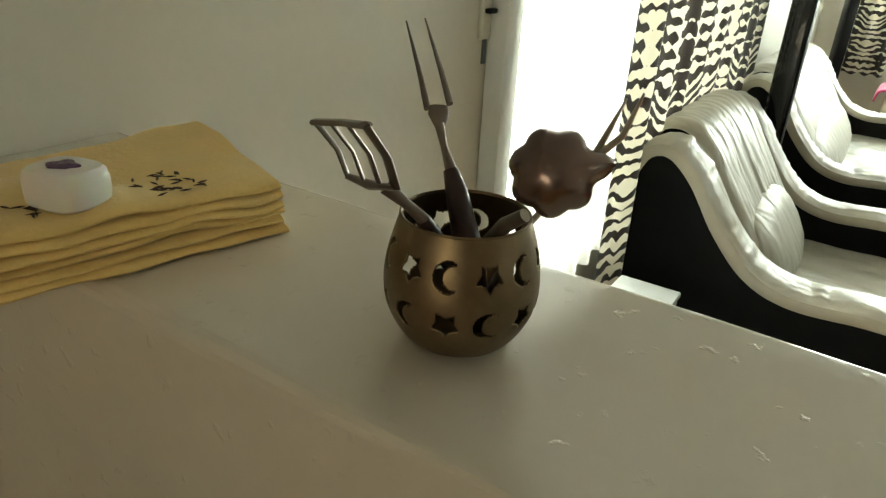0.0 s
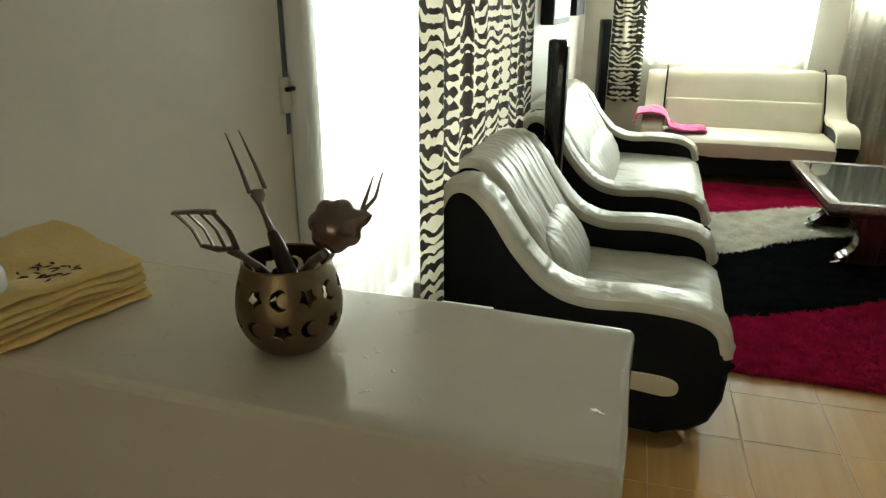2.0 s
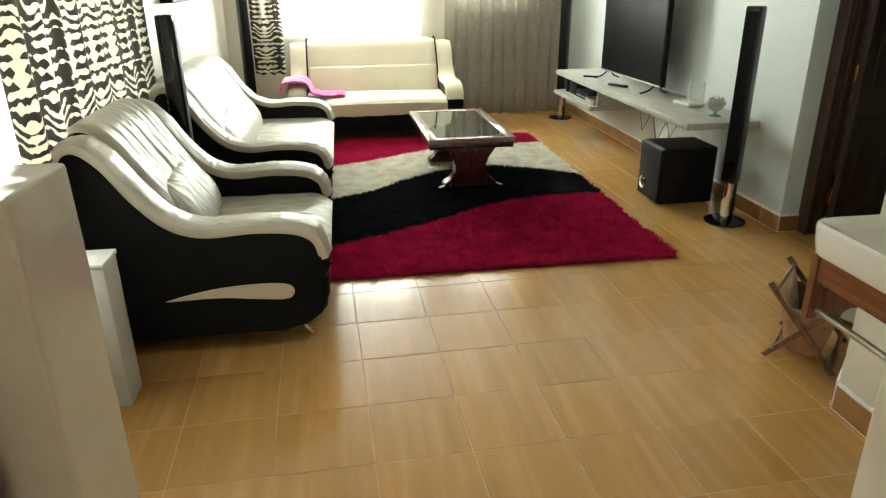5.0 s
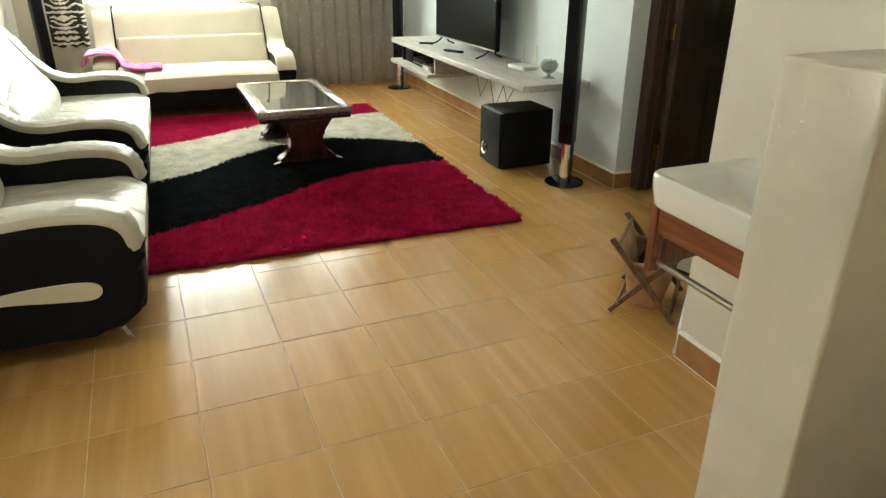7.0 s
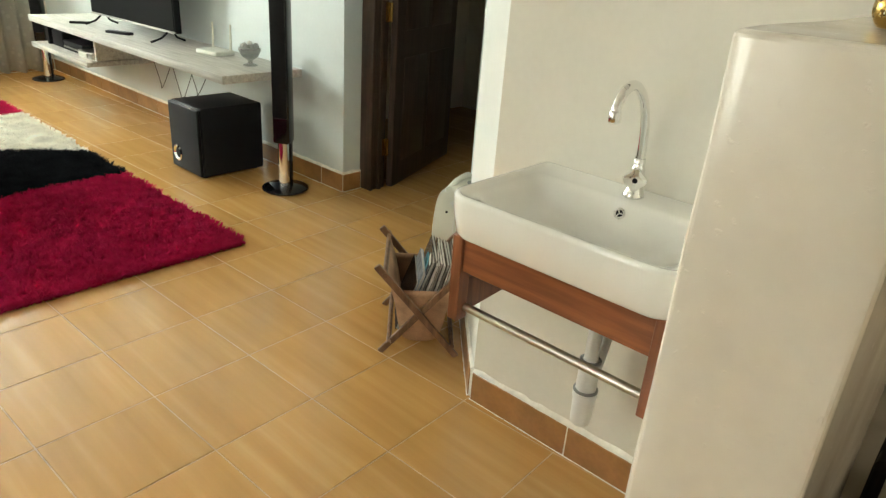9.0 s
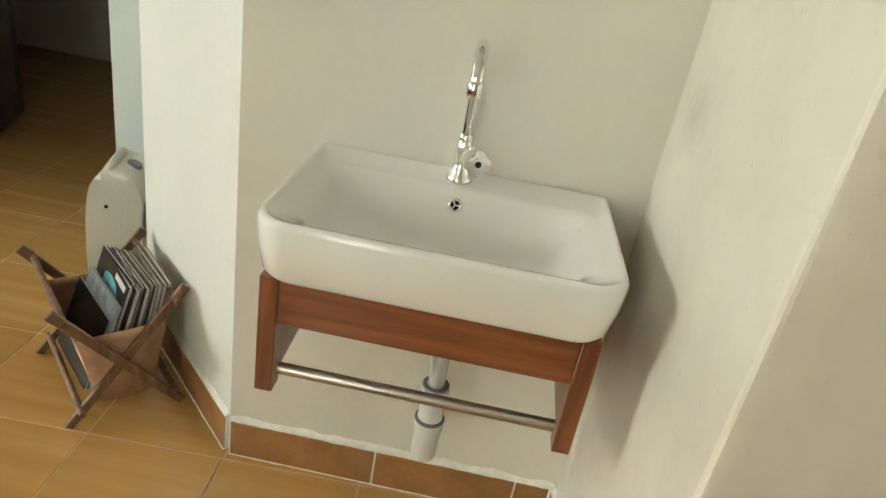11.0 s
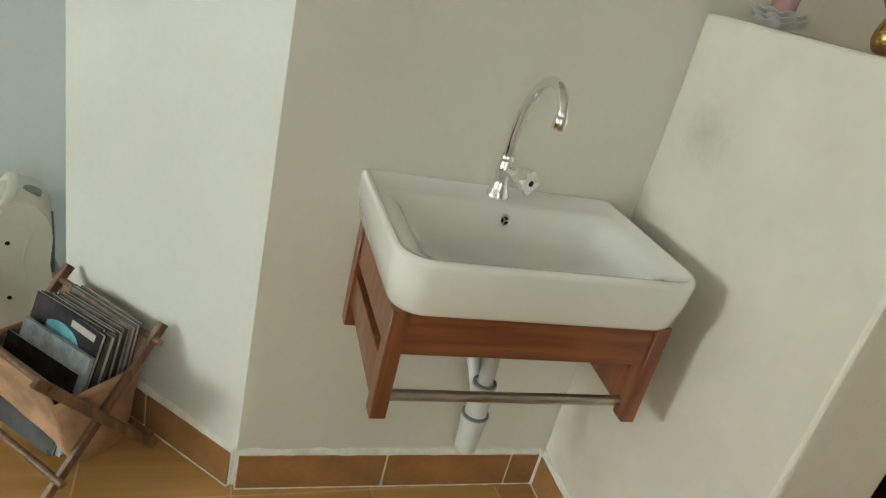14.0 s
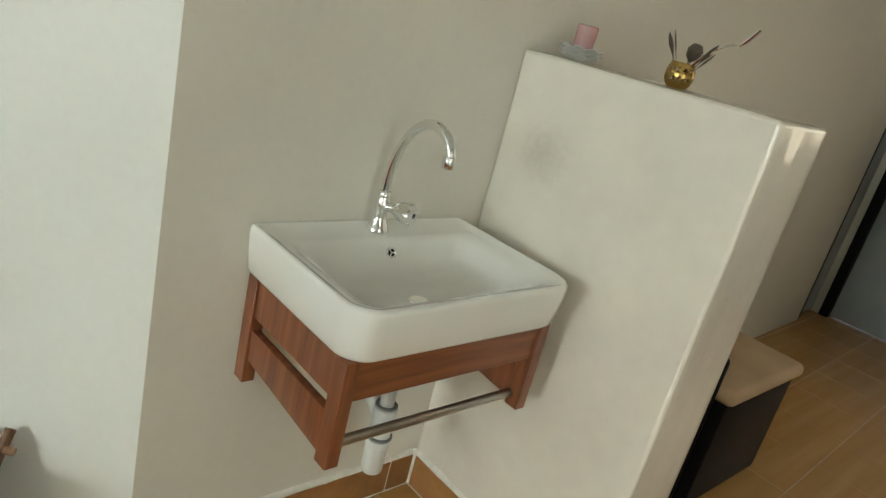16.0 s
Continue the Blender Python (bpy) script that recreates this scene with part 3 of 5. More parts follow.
window("window_1", "x", -0.6, 1.68, 3.95, 0.62, 2.2, 3, "white framed window with daylight flooding in")
window("window_2", "y", 7.95, 0.2, 1.66, 1.08, 2.2, 1, "white framed window behind a bright sheer curtain")
window("window_3", "y", 7.95, 2.06, 2.86, 1.43, 2.2, 1, "small bright window behind a patterned sheer curtain")
# unseen window, added in the back wall for the fill lamp behind it
window("window_4", "y", -3.08, -0.3, 1.3, 1.0, 2.1, 1, "unseen dining window added to let the fill light in")
tagged(part("window_sill", bx(-0.6, -0.41, 1.62, 4.0, 0.585, 0.62, 0.006), UPVC), "white painted window sill", "sill", kind="structure")
b = bx(-0.448, -0.40, 1.615, 1.68, 0.55, 2.3, 0.006)
bg = bx(-0.4515, -0.446, 1.601, 1.613, 1.26, 2.25)
tagged(part("casing_gap", bg, GAPB), "dark gap beside the window casing", "trim", kind="structure")
lt = base("window_latch", pose(-0.45, 1.60, 1.34), "small white and black window latch on the casing", "latch")
part("plate", bx(0, 0.012, -0.02, 0.014, -0.03, 0.05, 0.003, 2), WPLASTIC, lt)
part("lever", bx(0.012, 0.026, -0.018, 0.012, 0.02, 0.03, 0.003, 2), BLACKM, lt)
tagged(part("window_casing", b, UPVC), "white casing at the side of the window", "trim", kind="structure")

# dark doorway beside the television wall
door = tagged(new("door_1"), "dark wooden door standing open into an unlit hall", "door", kind="structure")
for y0, y1 in ((3.335, 3.42), (2.36, 2.43)):
    jb = bx(3.675, 3.775, y0, y1, 0, 2.06, 0.006)
    box(jb, 3.655, 3.676, y0 - 0.012, y1 + 0.004, 0, 2.1, 0.005)
    box(jb, 3.715, 3.74, y0 - 0.012 if y0 > 3 else y1 - 0.002, y0 + 0.002 if y0 > 3 else y1 + 0.012, 0, 2.05, 0.002)
    part("door_frame", jb, DOORW, door)
part("door_frame", bx(3.66, 3.775, 2.43, 3.335, 1.99, 2.06, 0.006), DOORW, door)
leaf = bmesh.new()
LM = Matrix.Translation((3.785, 3.33, 0)) @ Matrix.Rotation(radians(20), 4, "Z")
box(leaf, 0, 0.86, -0.04, 0, 0.008, 1.98, 0.003, 1)
for z0, z1 in ((0.15, 0.75), (0.9, 1.8)):
    for x0, x1 in ((0.1, 0.40), (0.46, 0.76)):
        box(leaf, x0, x1, -0.048, -0.039, z0, z1, 0.006, 2)
bmesh.ops.transform(leaf, verts=leaf.verts, matrix=LM)
leaf_ob = part("door_leaf", leaf, DOORW, door, "dark panelled door leaf")
for z in (0.25, 1.0, 1.75):
    hb = tube([(3.78, 3.322, z - 0.05), (3.78, 3.322, z + 0.05)], 0.007)
    box(hb, 3.74, 3.78, 3.328, 3.333, z - 0.05, z + 0.05)
    part("hinge", hb, BRASSB, door, "brass hinge")

# glazed dark door at the back of the dining area
door2 = tagged(new("door_2"), "blue-grey panelled door in a black metal frame", "door", kind="structure")
for x0, x1 in ((1.75, 1.80), (2.67, 2.73)):
    part("door_frame", bx(x0, x1, -3.06, -2.93, 0.0, 2.1, 0.005), BLACKM, door2)
part("door_frame", bx(1.80, 2.67, -3.06, -2.93, 2.05, 2.1, 0.005), BLACKM, door2)
part("door_panel", bx(1.80, 2.67, -3.04, -2.98, 0.01, 2.05, 0.004), DOORB, door2)
part("door_frame", bx(2.75, 2.82, -2.67, -2.58, 0.0, 2.1, 0.005), BLACKM, door2)
part("side_panel", bx(2.775, 2.815, -2.93, -2.67, 0.01, 2.1, 0.004), DOORB, door2)
part("latch", bx(2.60, 2.64, -2.98, -2.915, 1.0, 1.1, 0.004), STEEL, door2)


# ---- curtains ----
def curtain(name, p, q, z0, z1, folds, depth, material, label, flare=0.0, grid=(160, 40)):
    """A hanging cloth with folds from p to q; uv in metres of cloth."""
    bm = bmesh.new()
    uvl = bm.loops.layers.uv.new("UVMap")
    p, q = Vector((*p, 0)), Vector((*q, 0))
    d = q - p
    nrm = Vector((-d.y, d.x, 0)).normalized()
    rows = []
    for j in range(grid[1] + 1):
        v = j / grid[1]
        row = []
        for i in range(grid[0] + 1):
            u = i / grid[0]
            ph = u * folds * 2 * math.pi + 1.2 * noise.noise(Vector((u * 4, v * 0.7, folds)))
            off = depth * (0.75 + 0.35 * noise.noise(Vector((u * 6, v, 3)))) * (math.sin(ph) + 0.3 * math.sin(2 * ph + 1)) * (1 - 0.35 * v)
            s = 0.5 + (u - 0.5) * (1 + flare * (1 - v))
            pt = p + d * s + nrm * off
            pt.z = z0 + (z1 - z0) * v + (0.008 * math.sin(ph) if j == 0 else 0)
            row.append((bm.verts.new(pt), (u * d.length * 1.25, z0 + (z1 - z0) * v)))
        rows.append(row)
    for a, b in zip(rows, rows[1:]):
        for i in range(grid[0]):
            quad = (a[i], a[i + 1], b[i + 1], b[i])
            f = bm.faces.new([c[0] for c in quad])
            for lp, c in zip(f.loops, quad):
                lp[uvl].uv = c[1]
    return tagged(part(name, bm, material), label, "curtain")


curtain("zebra_curtain", (-0.33, 2.2), (-0.34, 4.15), 0.3, 2.35, 9, 0.018, ZEBRA, "black and cream zebra print curtain hanging beside the window")
curtain("zebra_curtain", (-0.15, 7.6), (0.18, 7.62), 0.56, 2.35, 3, 0.035, ZEBRA, "narrow zebra print curtain gathered in the room corner")
curtain("sheer_curtain", (0.16, 7.7), (1.72, 7.7), 0.93, 2.35, 11, 0.02, SHEER, "thin white sheer curtain glowing with daylight")
curtain("sheer_curtain", (1.98, 7.66), (3.38, 7.64), 0.03, 2.35, 10, 0.05, SHEER2, "greyish patterned sheer curtain reaching the floor")
curtain("sheer_curtain", (-0.378, 1.65), (-0.385, 2.5), 0.6, 2.35, 7, 0.015, SHEER, "thin white sheer curtain over the side window")
tagged(part("curtain_rail", tube([(-0.36, 1.55, 2.37), (-0.36, 4.3, 2.37)], 0.012), STEEL), "thin steel curtain rail above the window", "curtain rail")
tagged(part("curtain_rail", tube([(-0.3, 7.66, 2.37), (3.45, 7.66, 2.37)], 0.012), STEEL), "thin steel curtain rail above the far windows", "curtain rail")


# ---- sofas ----
def sofa(name, W, m, cover, label, wrinkled):
    root = base(name, m, label, "sofa" if W > 1.3 else "armchair", "black and cream sofa set")
    top = smooth_line([(0.0, 0, 0.86), (0.05, 0, 0.95), (0.13, 0, 0.965), (0.22, 0, 0.89), (0.32, 0, 0.745), (0.43, 0, 0.635), (0.56, 0, 0.592),
                       (0.76, 0, 0.60), (0.93, 0, 0.585), (1.02, 0, 0.535), (1.055, 0, 0.44)], 5)
    A = 0.17
    for k, y0 in enumerate((0.0, W - A)):
        out = [(p.x, p.z - 0.02) for p in top] + [(1.045, 0.40), (1.06, 0.33), (1.055, 0.24), (1.02, 0.15), (0.95, 0.095), (0.85, 0.08), (0.08, 0.08), (0.02, 0.12), (0.0, 0.3)]
        part("arm", plate(out, y0, y0 + A, r=0.03), BLACKF, root, "black suede side panel")
        # cover strip over the crest of the arm
        sec = [(-0.004, -0.030), (-0.009, -0.014), (-0.003, 0.006), (0.03, 0.015), (A * 0.5, 0.02), (A - 0.03, 0.015), (A + 0.003, 0.006), (A + 0.009, -0.014), (A + 0.004, -0.030),
               (A - 0.02, -0.02), (A * 0.5, -0.012), (0.02, -0.02)]
        loops = []
        crest = smooth_line(top, 3) if wrinkled else top
        run = 0.0
        for i, p in enumerate(crest):
            a, b = crest[max(i - 1, 0)], crest[min(i + 1, len(crest) - 1)]
            run += (p - a).length
            t = (b - a).normalized()
            n = Vector((-t.z, 0, t.x))
            s = 1.0 if 2 < i < len(crest) - 3 else 0.75
            puff = [0.005 * noise.noise(Vector((run * 20 + dy * 16, dy * 11, 3 + k + W))) + 0.007 * noise.noise(Vector((run * 52, dy * 9, 9 + k + W))) if wrinkled and h > 0.01 else 0.0 for dy, h in sec]
            loops.append([Vector((p.x, y0 + dy, p.z - 0.02)) + n * ((h if h > -0.025 else h * s) + f) for (dy, h), f in zip(sec, puff)])
        bm = loft(bmesh.new(), loops)
        part("arm_cover", bm, cover, root, "cream cover along the arm")
        # pale leaf-shaped inlay on the outer side
        leafline = [(0.36, 0.262), (0.48, 0.291), (0.62, 0.312), (0.78, 0.318), (0.87, 0.310), (0.902, 0.288), (0.898, 0.255), (0.86, 0.240), (0.74, 0.250), (0.58, 0.266)]
        ol = [(p.x, p.z) for p in smooth_line([(x, 0, z) for x, z in leafline + leafline[:1]], 4)][:-1]
        yo = (y0 - 0.008, y0 + 0.01) if k == 0 else (y0 + A - 0.01, y0 + A + 0.008)
        part("inlay", plate(ol, *yo, r=0.004), LEATHER, root, "cream leaf-shaped inlay")
    # back cushion, curved over the top
    bp = smooth_line([(0.50, 0, 0.40), (0.45, 0, 0.55), (0.37, 0, 0.68), (0.28, 0, 0.82), (0.20, 0, 0.94), (0.12, 0, 1.0), (0.03, 0, 0.985), (-0.01, 0, 0.9), (-0.01, 0, 0.4)], 5)
    bm = bmesh.new()
    cols = 96 if wrinkled else 44
    rows = []
    for p_i, p in enumerate(bp):
        row = []
        for j in range(cols + 1):
            y = A * 0.93 + (W - 1.86 * A) * j / cols
            e = min(j, cols - j) / cols
            dip = -0.03 * math.exp(-(e / 0.05) ** 2)
            t = (bp[min(p_i + 1, len(bp) - 1)] - bp[max(p_i - 1, 0)]).normalized()
            n = Vector((t.z, 0, -t.x))
            off = dip
            if wrinkled:
                drift = y + 0.12 * (p.z - 0.9) * math.sin(5 * y)
                off += 0.009 * (0.5 - abs(noise.noise(Vector((drift * 13, p.z * 1.6, 2 + W))))) - 0.006 + 0.004 * noise.noise(Vector((drift * 34, p.z * 2.5, 5)))
            row.append(bm.verts.new(Vector((p.x, y, p.z)) + n * off))
        rows.append(row)
    for a, b2 in zip(rows, rows[1:]):
        for j in range(cols):
            bm.faces.new((a[j], a[j + 1], b2[j + 1], b2[j]))
    part("backrest", bm, cover, root, "padded cream backrest")
    # lumbar cushion
    lc = bmesh.new()
    if wrinkled:
        hw, nu, nv = W / 2 - A - 0.015, 40, 16
        loops = []
        for i in range(1, nv):
            th = math.pi * i / nv
            loops.append([pose(0.405, W / 2, 0.545, 0, -34, 0) @ Vector((0.075 * math.cos(th), hw * math.sin(th) ** 0.5 * math.copysign(abs(math.cos(q)) ** 0.8, math.cos(q)), 0.19 * math.sin(th) ** 0.5 * math.copysign(abs(math.sin(q)) ** 0.8, math.sin(q)) * (1 if math.sin(q) > 0 else 0.8))) for q in [2 * math.pi * k / nu for k in range(nu)]])
        loft(lc, loops)
        wrinkle(lc, 0.005, 12, 8)
    else:
        box(lc, -0.05, 0.028, A + 0.012, W - A - 0.012, -0.19, 0.16, 0.03, 5, m=pose(0.425, 0, 0.575, 0, -31, 0))
        bmesh.ops.subdivide_edges(lc, edges=[e for e in lc.edges if e.calc_length() > 0.1], cuts=8, use_grid_fill=True)
        wrinkle(lc, 0.003, 9, 8)
    if not wrinkled:
        for y in (A + 0.004, W - A - 0.004):
            part("piping", tube([p + Vector((0.012, y, 0.004)) for p in bp[:-10]], 0.008, 8), BLACKF, root, "black piping beside the backrest")
    part("lumbar_cushion", lc, cover, root, "plump cream lumbar cushion")
    # seat cushion
    sc = bmesh.new()
    nx, ny = 26, 36
    g = {}
    for i in range(nx + 1):
        for j in range(ny + 1):
            x, y = 0.42 + 0.65 * i / nx, A * 0.96 + (W - 1.92 * A) * j / ny
            z = 0.445 + 0.012 * math.sin(math.pi * j / ny)
            u = max(0, (x - 0.93) / 0.14)
            z -= 0.055 * u ** 2.4
            if wrinkled:
                z += 0.008 * noise.noise(Vector((x * 6, y * 15, 1))) + 0.005 * noise.noise(Vector((x * 15, y * 22, 6)))
            g[i, j] = sc.verts.new((x, y, z))
    for i in range(nx):
        for j in range(ny):
            sc.faces.new((g[i, j], g[i + 1, j], g[i + 1, j + 1], g[i, j + 1]))
    ring = [g[nx, j] for j in range(ny + 1)]
    low = [sc.verts.new((v.co.x - 0.012, v.co.y, 0.27 + 0.012 * noise.noise(v.co * 14))) for v in ring]
    for j in range(ny):
        sc.faces.new((ring[j], low[j], low[j + 1], ring[j + 1]))
    part("seat", sc, cover, root, "cream seat cushion")
    part("seat_base", bx(0.1, 1.035, A * 0.9, W - A * 0.9, 0.085, 0.36, 0.03, 3), BLACKF, root, "black suede base")
    part("back_panel", bx(0.0, 0.06, A * 0.9, W - A * 0.9, 0.085, 0.93, 0.02, 3), BLACKF, root, "black suede back")
    for x, y in ((0.9, 0.1), (0.9, W - 0.1), (0.12, 0.1), (0.12, W - 0.1)):
        dx = 0.045 if x > 0.5 else -0.03
        part("foot", tube([(x, y, 0.095), (x + dx * 0.7, y, 0.045), (x + dx * 1.3, y, 0.0)], [0.024, 0.019, 0.013], 12), CHROME, root, "chrome peg foot")
    return root


sofa("armchair", 1.08, pose(-0.36, 2.42, 0), CREAM, "black armchair with a rumpled cream satin cover and chrome feet", True)
sofa("two_seat_sofa", 1.78, pose(-0.36, 3.93, 0), CREAM, "black two-seat sofa with a rumpled cream satin cover", True)
sofa("two_seat_sofa", 1.75, pose(0.26, 7.6, 0, 0, 0, -90) @ Matrix.Diagonal((1, 1, 0.93, 1)), LEATHER, "cream leather two-seat sofa with a black base under the window", False)

# pink cloth over the sofa arm
bm = bmesh.new()
rows = []
path = smooth_line([(-0.03, 0, 0.50), (0.0, 0, 0.585), (0.10, 0, 0.60), (0.22, 0, 0.575), (0.27, 0, 0.48), (0.40, 0, 0.445), (0.60, 0, 0.436)], 6)
for i, p in enumerate(path):
    w = 0.47 - 0.17 * i / len(path)
    rows.append([bm.verts.new(Vector((0.22 + p.x, 6.80 + w * (j / 12 - 0.5) + 0.02 * math.sin(i * 0.6), p.z + 0.022 * noise.noise(Vector((p.x * 10, j * 0.5, 1)))))) for j in range(13)])
for a, b2 in zip(rows, rows[1:]):
    for j in range(12):
        bm.faces.new((a[j], a[j + 1], b2[j + 1], b2[j]))
cloth = tagged(part("pink_cloth", bm, PINK), "bright pink towelling cloth draped over the sofa arm and seat", "cloth")
cloth.modifiers.new("thickness", "SOLIDIFY").thickness = 0.014


# ---- rug ----
def interp(x, pts):
    return float(np.interp(x, [p[0] for p in pts], [p[1] for p in pts]))


RB = [(0.4, 3.46), (0.65, 3.57), (0.95, 3.69), (1.33, 3.90), (1.76, 4.19), (2.0, 4.30), (2.22, 4.36), (2.7, 4.36)]
BC = [(0.4, 4.45), (0.63, 4.53), (0.97, 4.68), (1.24, 4.95), (1.54, 5.17), (1.8, 5.27), (2.05, 5.29), (2.41, 5.11), (2.7, 4.90)]
CR = [(0.4, 5.40), (0.61, 5.46), (0.99, 5.61), (1.51, 5.92), (2.0, 6.03), (2.36, 6.06), (2.7, 6.08)]
RX0, RX1, RY0, RY1 = 0.56, 2.69, 3.10, 6.52
rug = base("shaggy_rug", Matrix.Identity(4), "shaggy rug in crimson, black and cream waves", "rug")
part("backing", bx(RX0 + 0.015, RX1 - 0.015, RY0 + 0.015, RY1 - 0.015, 0.001, 0.009, 0.003, 1), BLK, rug)
edges = [lambda x: RY0, lambda x: interp(x, RB), lambda x: interp(x, BC), lambda x: interp(x, CR), lambda x: RY1]
for lo, hi, material in zip(edges, edges[1:], (RED, BLK, CRM, RED)):
    bm = bmesh.new()
    rows = []
    for i in range(41):
        x = RX0 + (RX1 - RX0) * i / 40
        rows.append([bm.verts.new((x, lo(x), 0.0125)), bm.verts.new((x, hi(x), 0.0125))])
    for a, b2 in zip(rows, rows[1:]):
        bm.faces.new((a[0], b2[0], b2[1], a[1]))
    part("underpile", bm, material, rug)
rng = np.random.default_rng(4)
piles = {"red_shag": (RED, [], []), "black_shag": (BLK, [], []), "cream_shag": (CRM, [], [])}
for k in range(230000):
    x, y = RX0 + rng.random() * (RX1 - RX0), RY0 + rng.random() * (RY1 - RY0)
    x2, y2 = x + rng.normal() * 0.006, y + rng.normal() * 0.006
    if y2 < interp(x2, RB):
        key = "red_shag"
    elif y2 < interp(x2, BC):
        key = "black_shag"
    elif y2 < interp(x2, CR):
        key = "cream_shag"
    else:
        key = "red_shag"
    _, vs, fs = piles[key]
    clump = noise.noise(Vector((x * 28, y * 28, 0.5)))
    a, h, lean = clump * 5 + rng.normal() * 0.7, 0.023 + 0.007 * rng.random() + 0.006 * noise.noise(Vector((x * 34, y * 34, 7))), 0.006 + 0.016 * rng.random()
    if min(x - RX0, RX1 - x, y - RY0, RY1 - y) < 0.012:
        lean += 0.012
    w = 0.0024 + 0.0016 * rng.random()
    ca, sa = math.cos(a), math.sin(a)
    i = len(vs)
    vs += [(x - ca * w, y - sa * w, 0.003), (x + ca * w, y + sa * w, 0.003), (x - sa * lean + ca * w * 0.7, y + ca * lean + sa * w * 0.7, h), (x - sa * lean - ca * w * 0.7, y + ca * lean - sa * w * 0.7, h)]
    fs.append((i, i + 1, i + 2, i + 3))
for key, (material, vs, fs) in piles.items():
    me = bpy.data.meshes.new(key)
    me.from_pydata(vs, [], fs)
    me.materials.append(material)
    ob = tagged(new(key, me), "", kind="stuff")
    ob.parent = rug

# ---- coffee table ----
table = base("coffee_table", pose(1.725, 5.19, 0.034, 0, 0, 1.2), "low dark wood coffee table with a smoked glass inset top", "table")
TW, TL = 0.335, 0.61
part("glass_top", bx(-TW + 0.075, TW - 0.075, -TL + 0.075, TL - 0.075, 0.366, 0.388, 0.002, 1), SMOKE, table, "smoked glass pane")
for x0, x1, y0, y1 in ((-TW, -TW + 0.075, -TL, TL), (TW - 0.075, TW, -TL, TL), (-TW + 0.075, TW - 0.075, -TL, -TL + 0.075), (-TW + 0.075, TW - 0.075, TL - 0.075, TL)):
    part("top_frame", bx(x0, x1, y0, y1, 0.352, 0.392, 0.006, 2), FRAMEW, table, "polished reddish frame")
part("apron", bx(-TW + 0.012, TW - 0.012, -TL + 0.012, TL - 0.012, 0.31, 0.352, 0.006, 2), MAHOG, table, "dark mahogany edge")
for yy in (-0.5, 0.28):
    half = smooth_line([(0.20, 0, 0.31), (0.17, 0, 0.27), (0.125, 0, 0.2), (0.12, 0, 0.13), (0.15, 0, 0.07), (0.205, 0, 0.03), (0.215, 0, 0.0)], 4)
    ol = [(p.x, p.z) for p in half] + [(-p.x, p.z) for p in reversed(half)]
    ped = part("pedestal", plate(ol, yy - 0.055, yy + 0.055, r=0.008), MAHOG, table, "curved mahogany pedestal")
    for s in (-1, 1):
        t = tube([(s * 0.20, yy - 0.06, 0.022), (s * 0.225, yy - 0.06, 0.012), (s * 0.25, yy - 0.062, 0.006)], [0.012, 0.012, 0.008], 10)
        part("foot_tip", t, CHROME, ped, "chrome foot tip")
part("stretcher", bx(-0.05, 0.05, -0.445, 0.225, 0.09, 0.13, 0.006), MAHOG, table)


# ---- tower loudspeakers, subwoofer ----
def tower(x, y, rz, label):
    root = base("tower_loudspeaker", pose(x, y, 0, 0, 0, rz), label, "loudspeaker", "tower loudspeakers")
    part("base_plate", lathe([(0.0, 0), (0.125, 0), (0.132, 0.006), (0.130, 0.014), (0.10, 0.024), (0.03, 0.03), (0.0, 0.03)], 40, cap0=False, cap1=False), BLACKG, root, "gloss black round base")
    part("column", lathe([(0.031, 0.03), (0.031, 0.28)], 28, pose(0.008, 0, 0)), CHROME, root, "chrome stem")
    part("column_sleeve", bx(-0.042, -0.004, -0.038, 0.038, 0.028, 0.29, 0.008, 3), BLACKG, root)
    part("cabinet", bx(-0.046, 0.046, -0.048, 0.048, 0.275, 1.37, 0.014, 3), BLACKG, root, "slim gloss black cabinet")
    part("grille", bx(0.044, 0.052, -0.04, 0.04, 0.42, 1.34, 0.005, 2), BLACKM, root, "black cloth grille")
    return root


tower(3.29, 3.65, 215, "tall gloss black tower loudspeaker on a round base beside the doorway")
tower(-0.13, 3.72, 0, "tall black tower loudspeaker standing between the sofas")
tower(-0.2, 7.42, -60, "tall black tower loudspeaker in the room corner")
tower(3.3, 7.33, 230, "tall black tower loudspeaker by the sheer curtain")

sub = base("subwoofer", pose(2.985, 4.04, 0), "black subwoofer box on the floor under the shelf", "subwoofer")
part("body", bx(0.02, 0.42, 0.0, 0.35, 0.012, 0.415, 0.012, 3), BLACKM, sub)
part("front_panel", bx(0.0, 0.02, 0.006, 0.344, 0.015, 0.41, 0.008, 3), BLACKM, sub, "black front panel")
part("port_ring", lathe([(0.045, 0), (0.05, 0.006), (0.04, 0.01), (0.032, 0.0)], 24, pose(0.0, 0.26, 0.11, 0, -90, 0), False, False), CHROME, sub, "chrome port ring")
for dx, dy in ((0.05, 0.05), (0.38, 0.05), (0.05, 0.3), (0.38, 0.3)):
    part("rubber_foot", lathe([(0.018, 0), (0.02, 0.013)], 12, pose(dx, dy, 0)), BLACKM, sub)

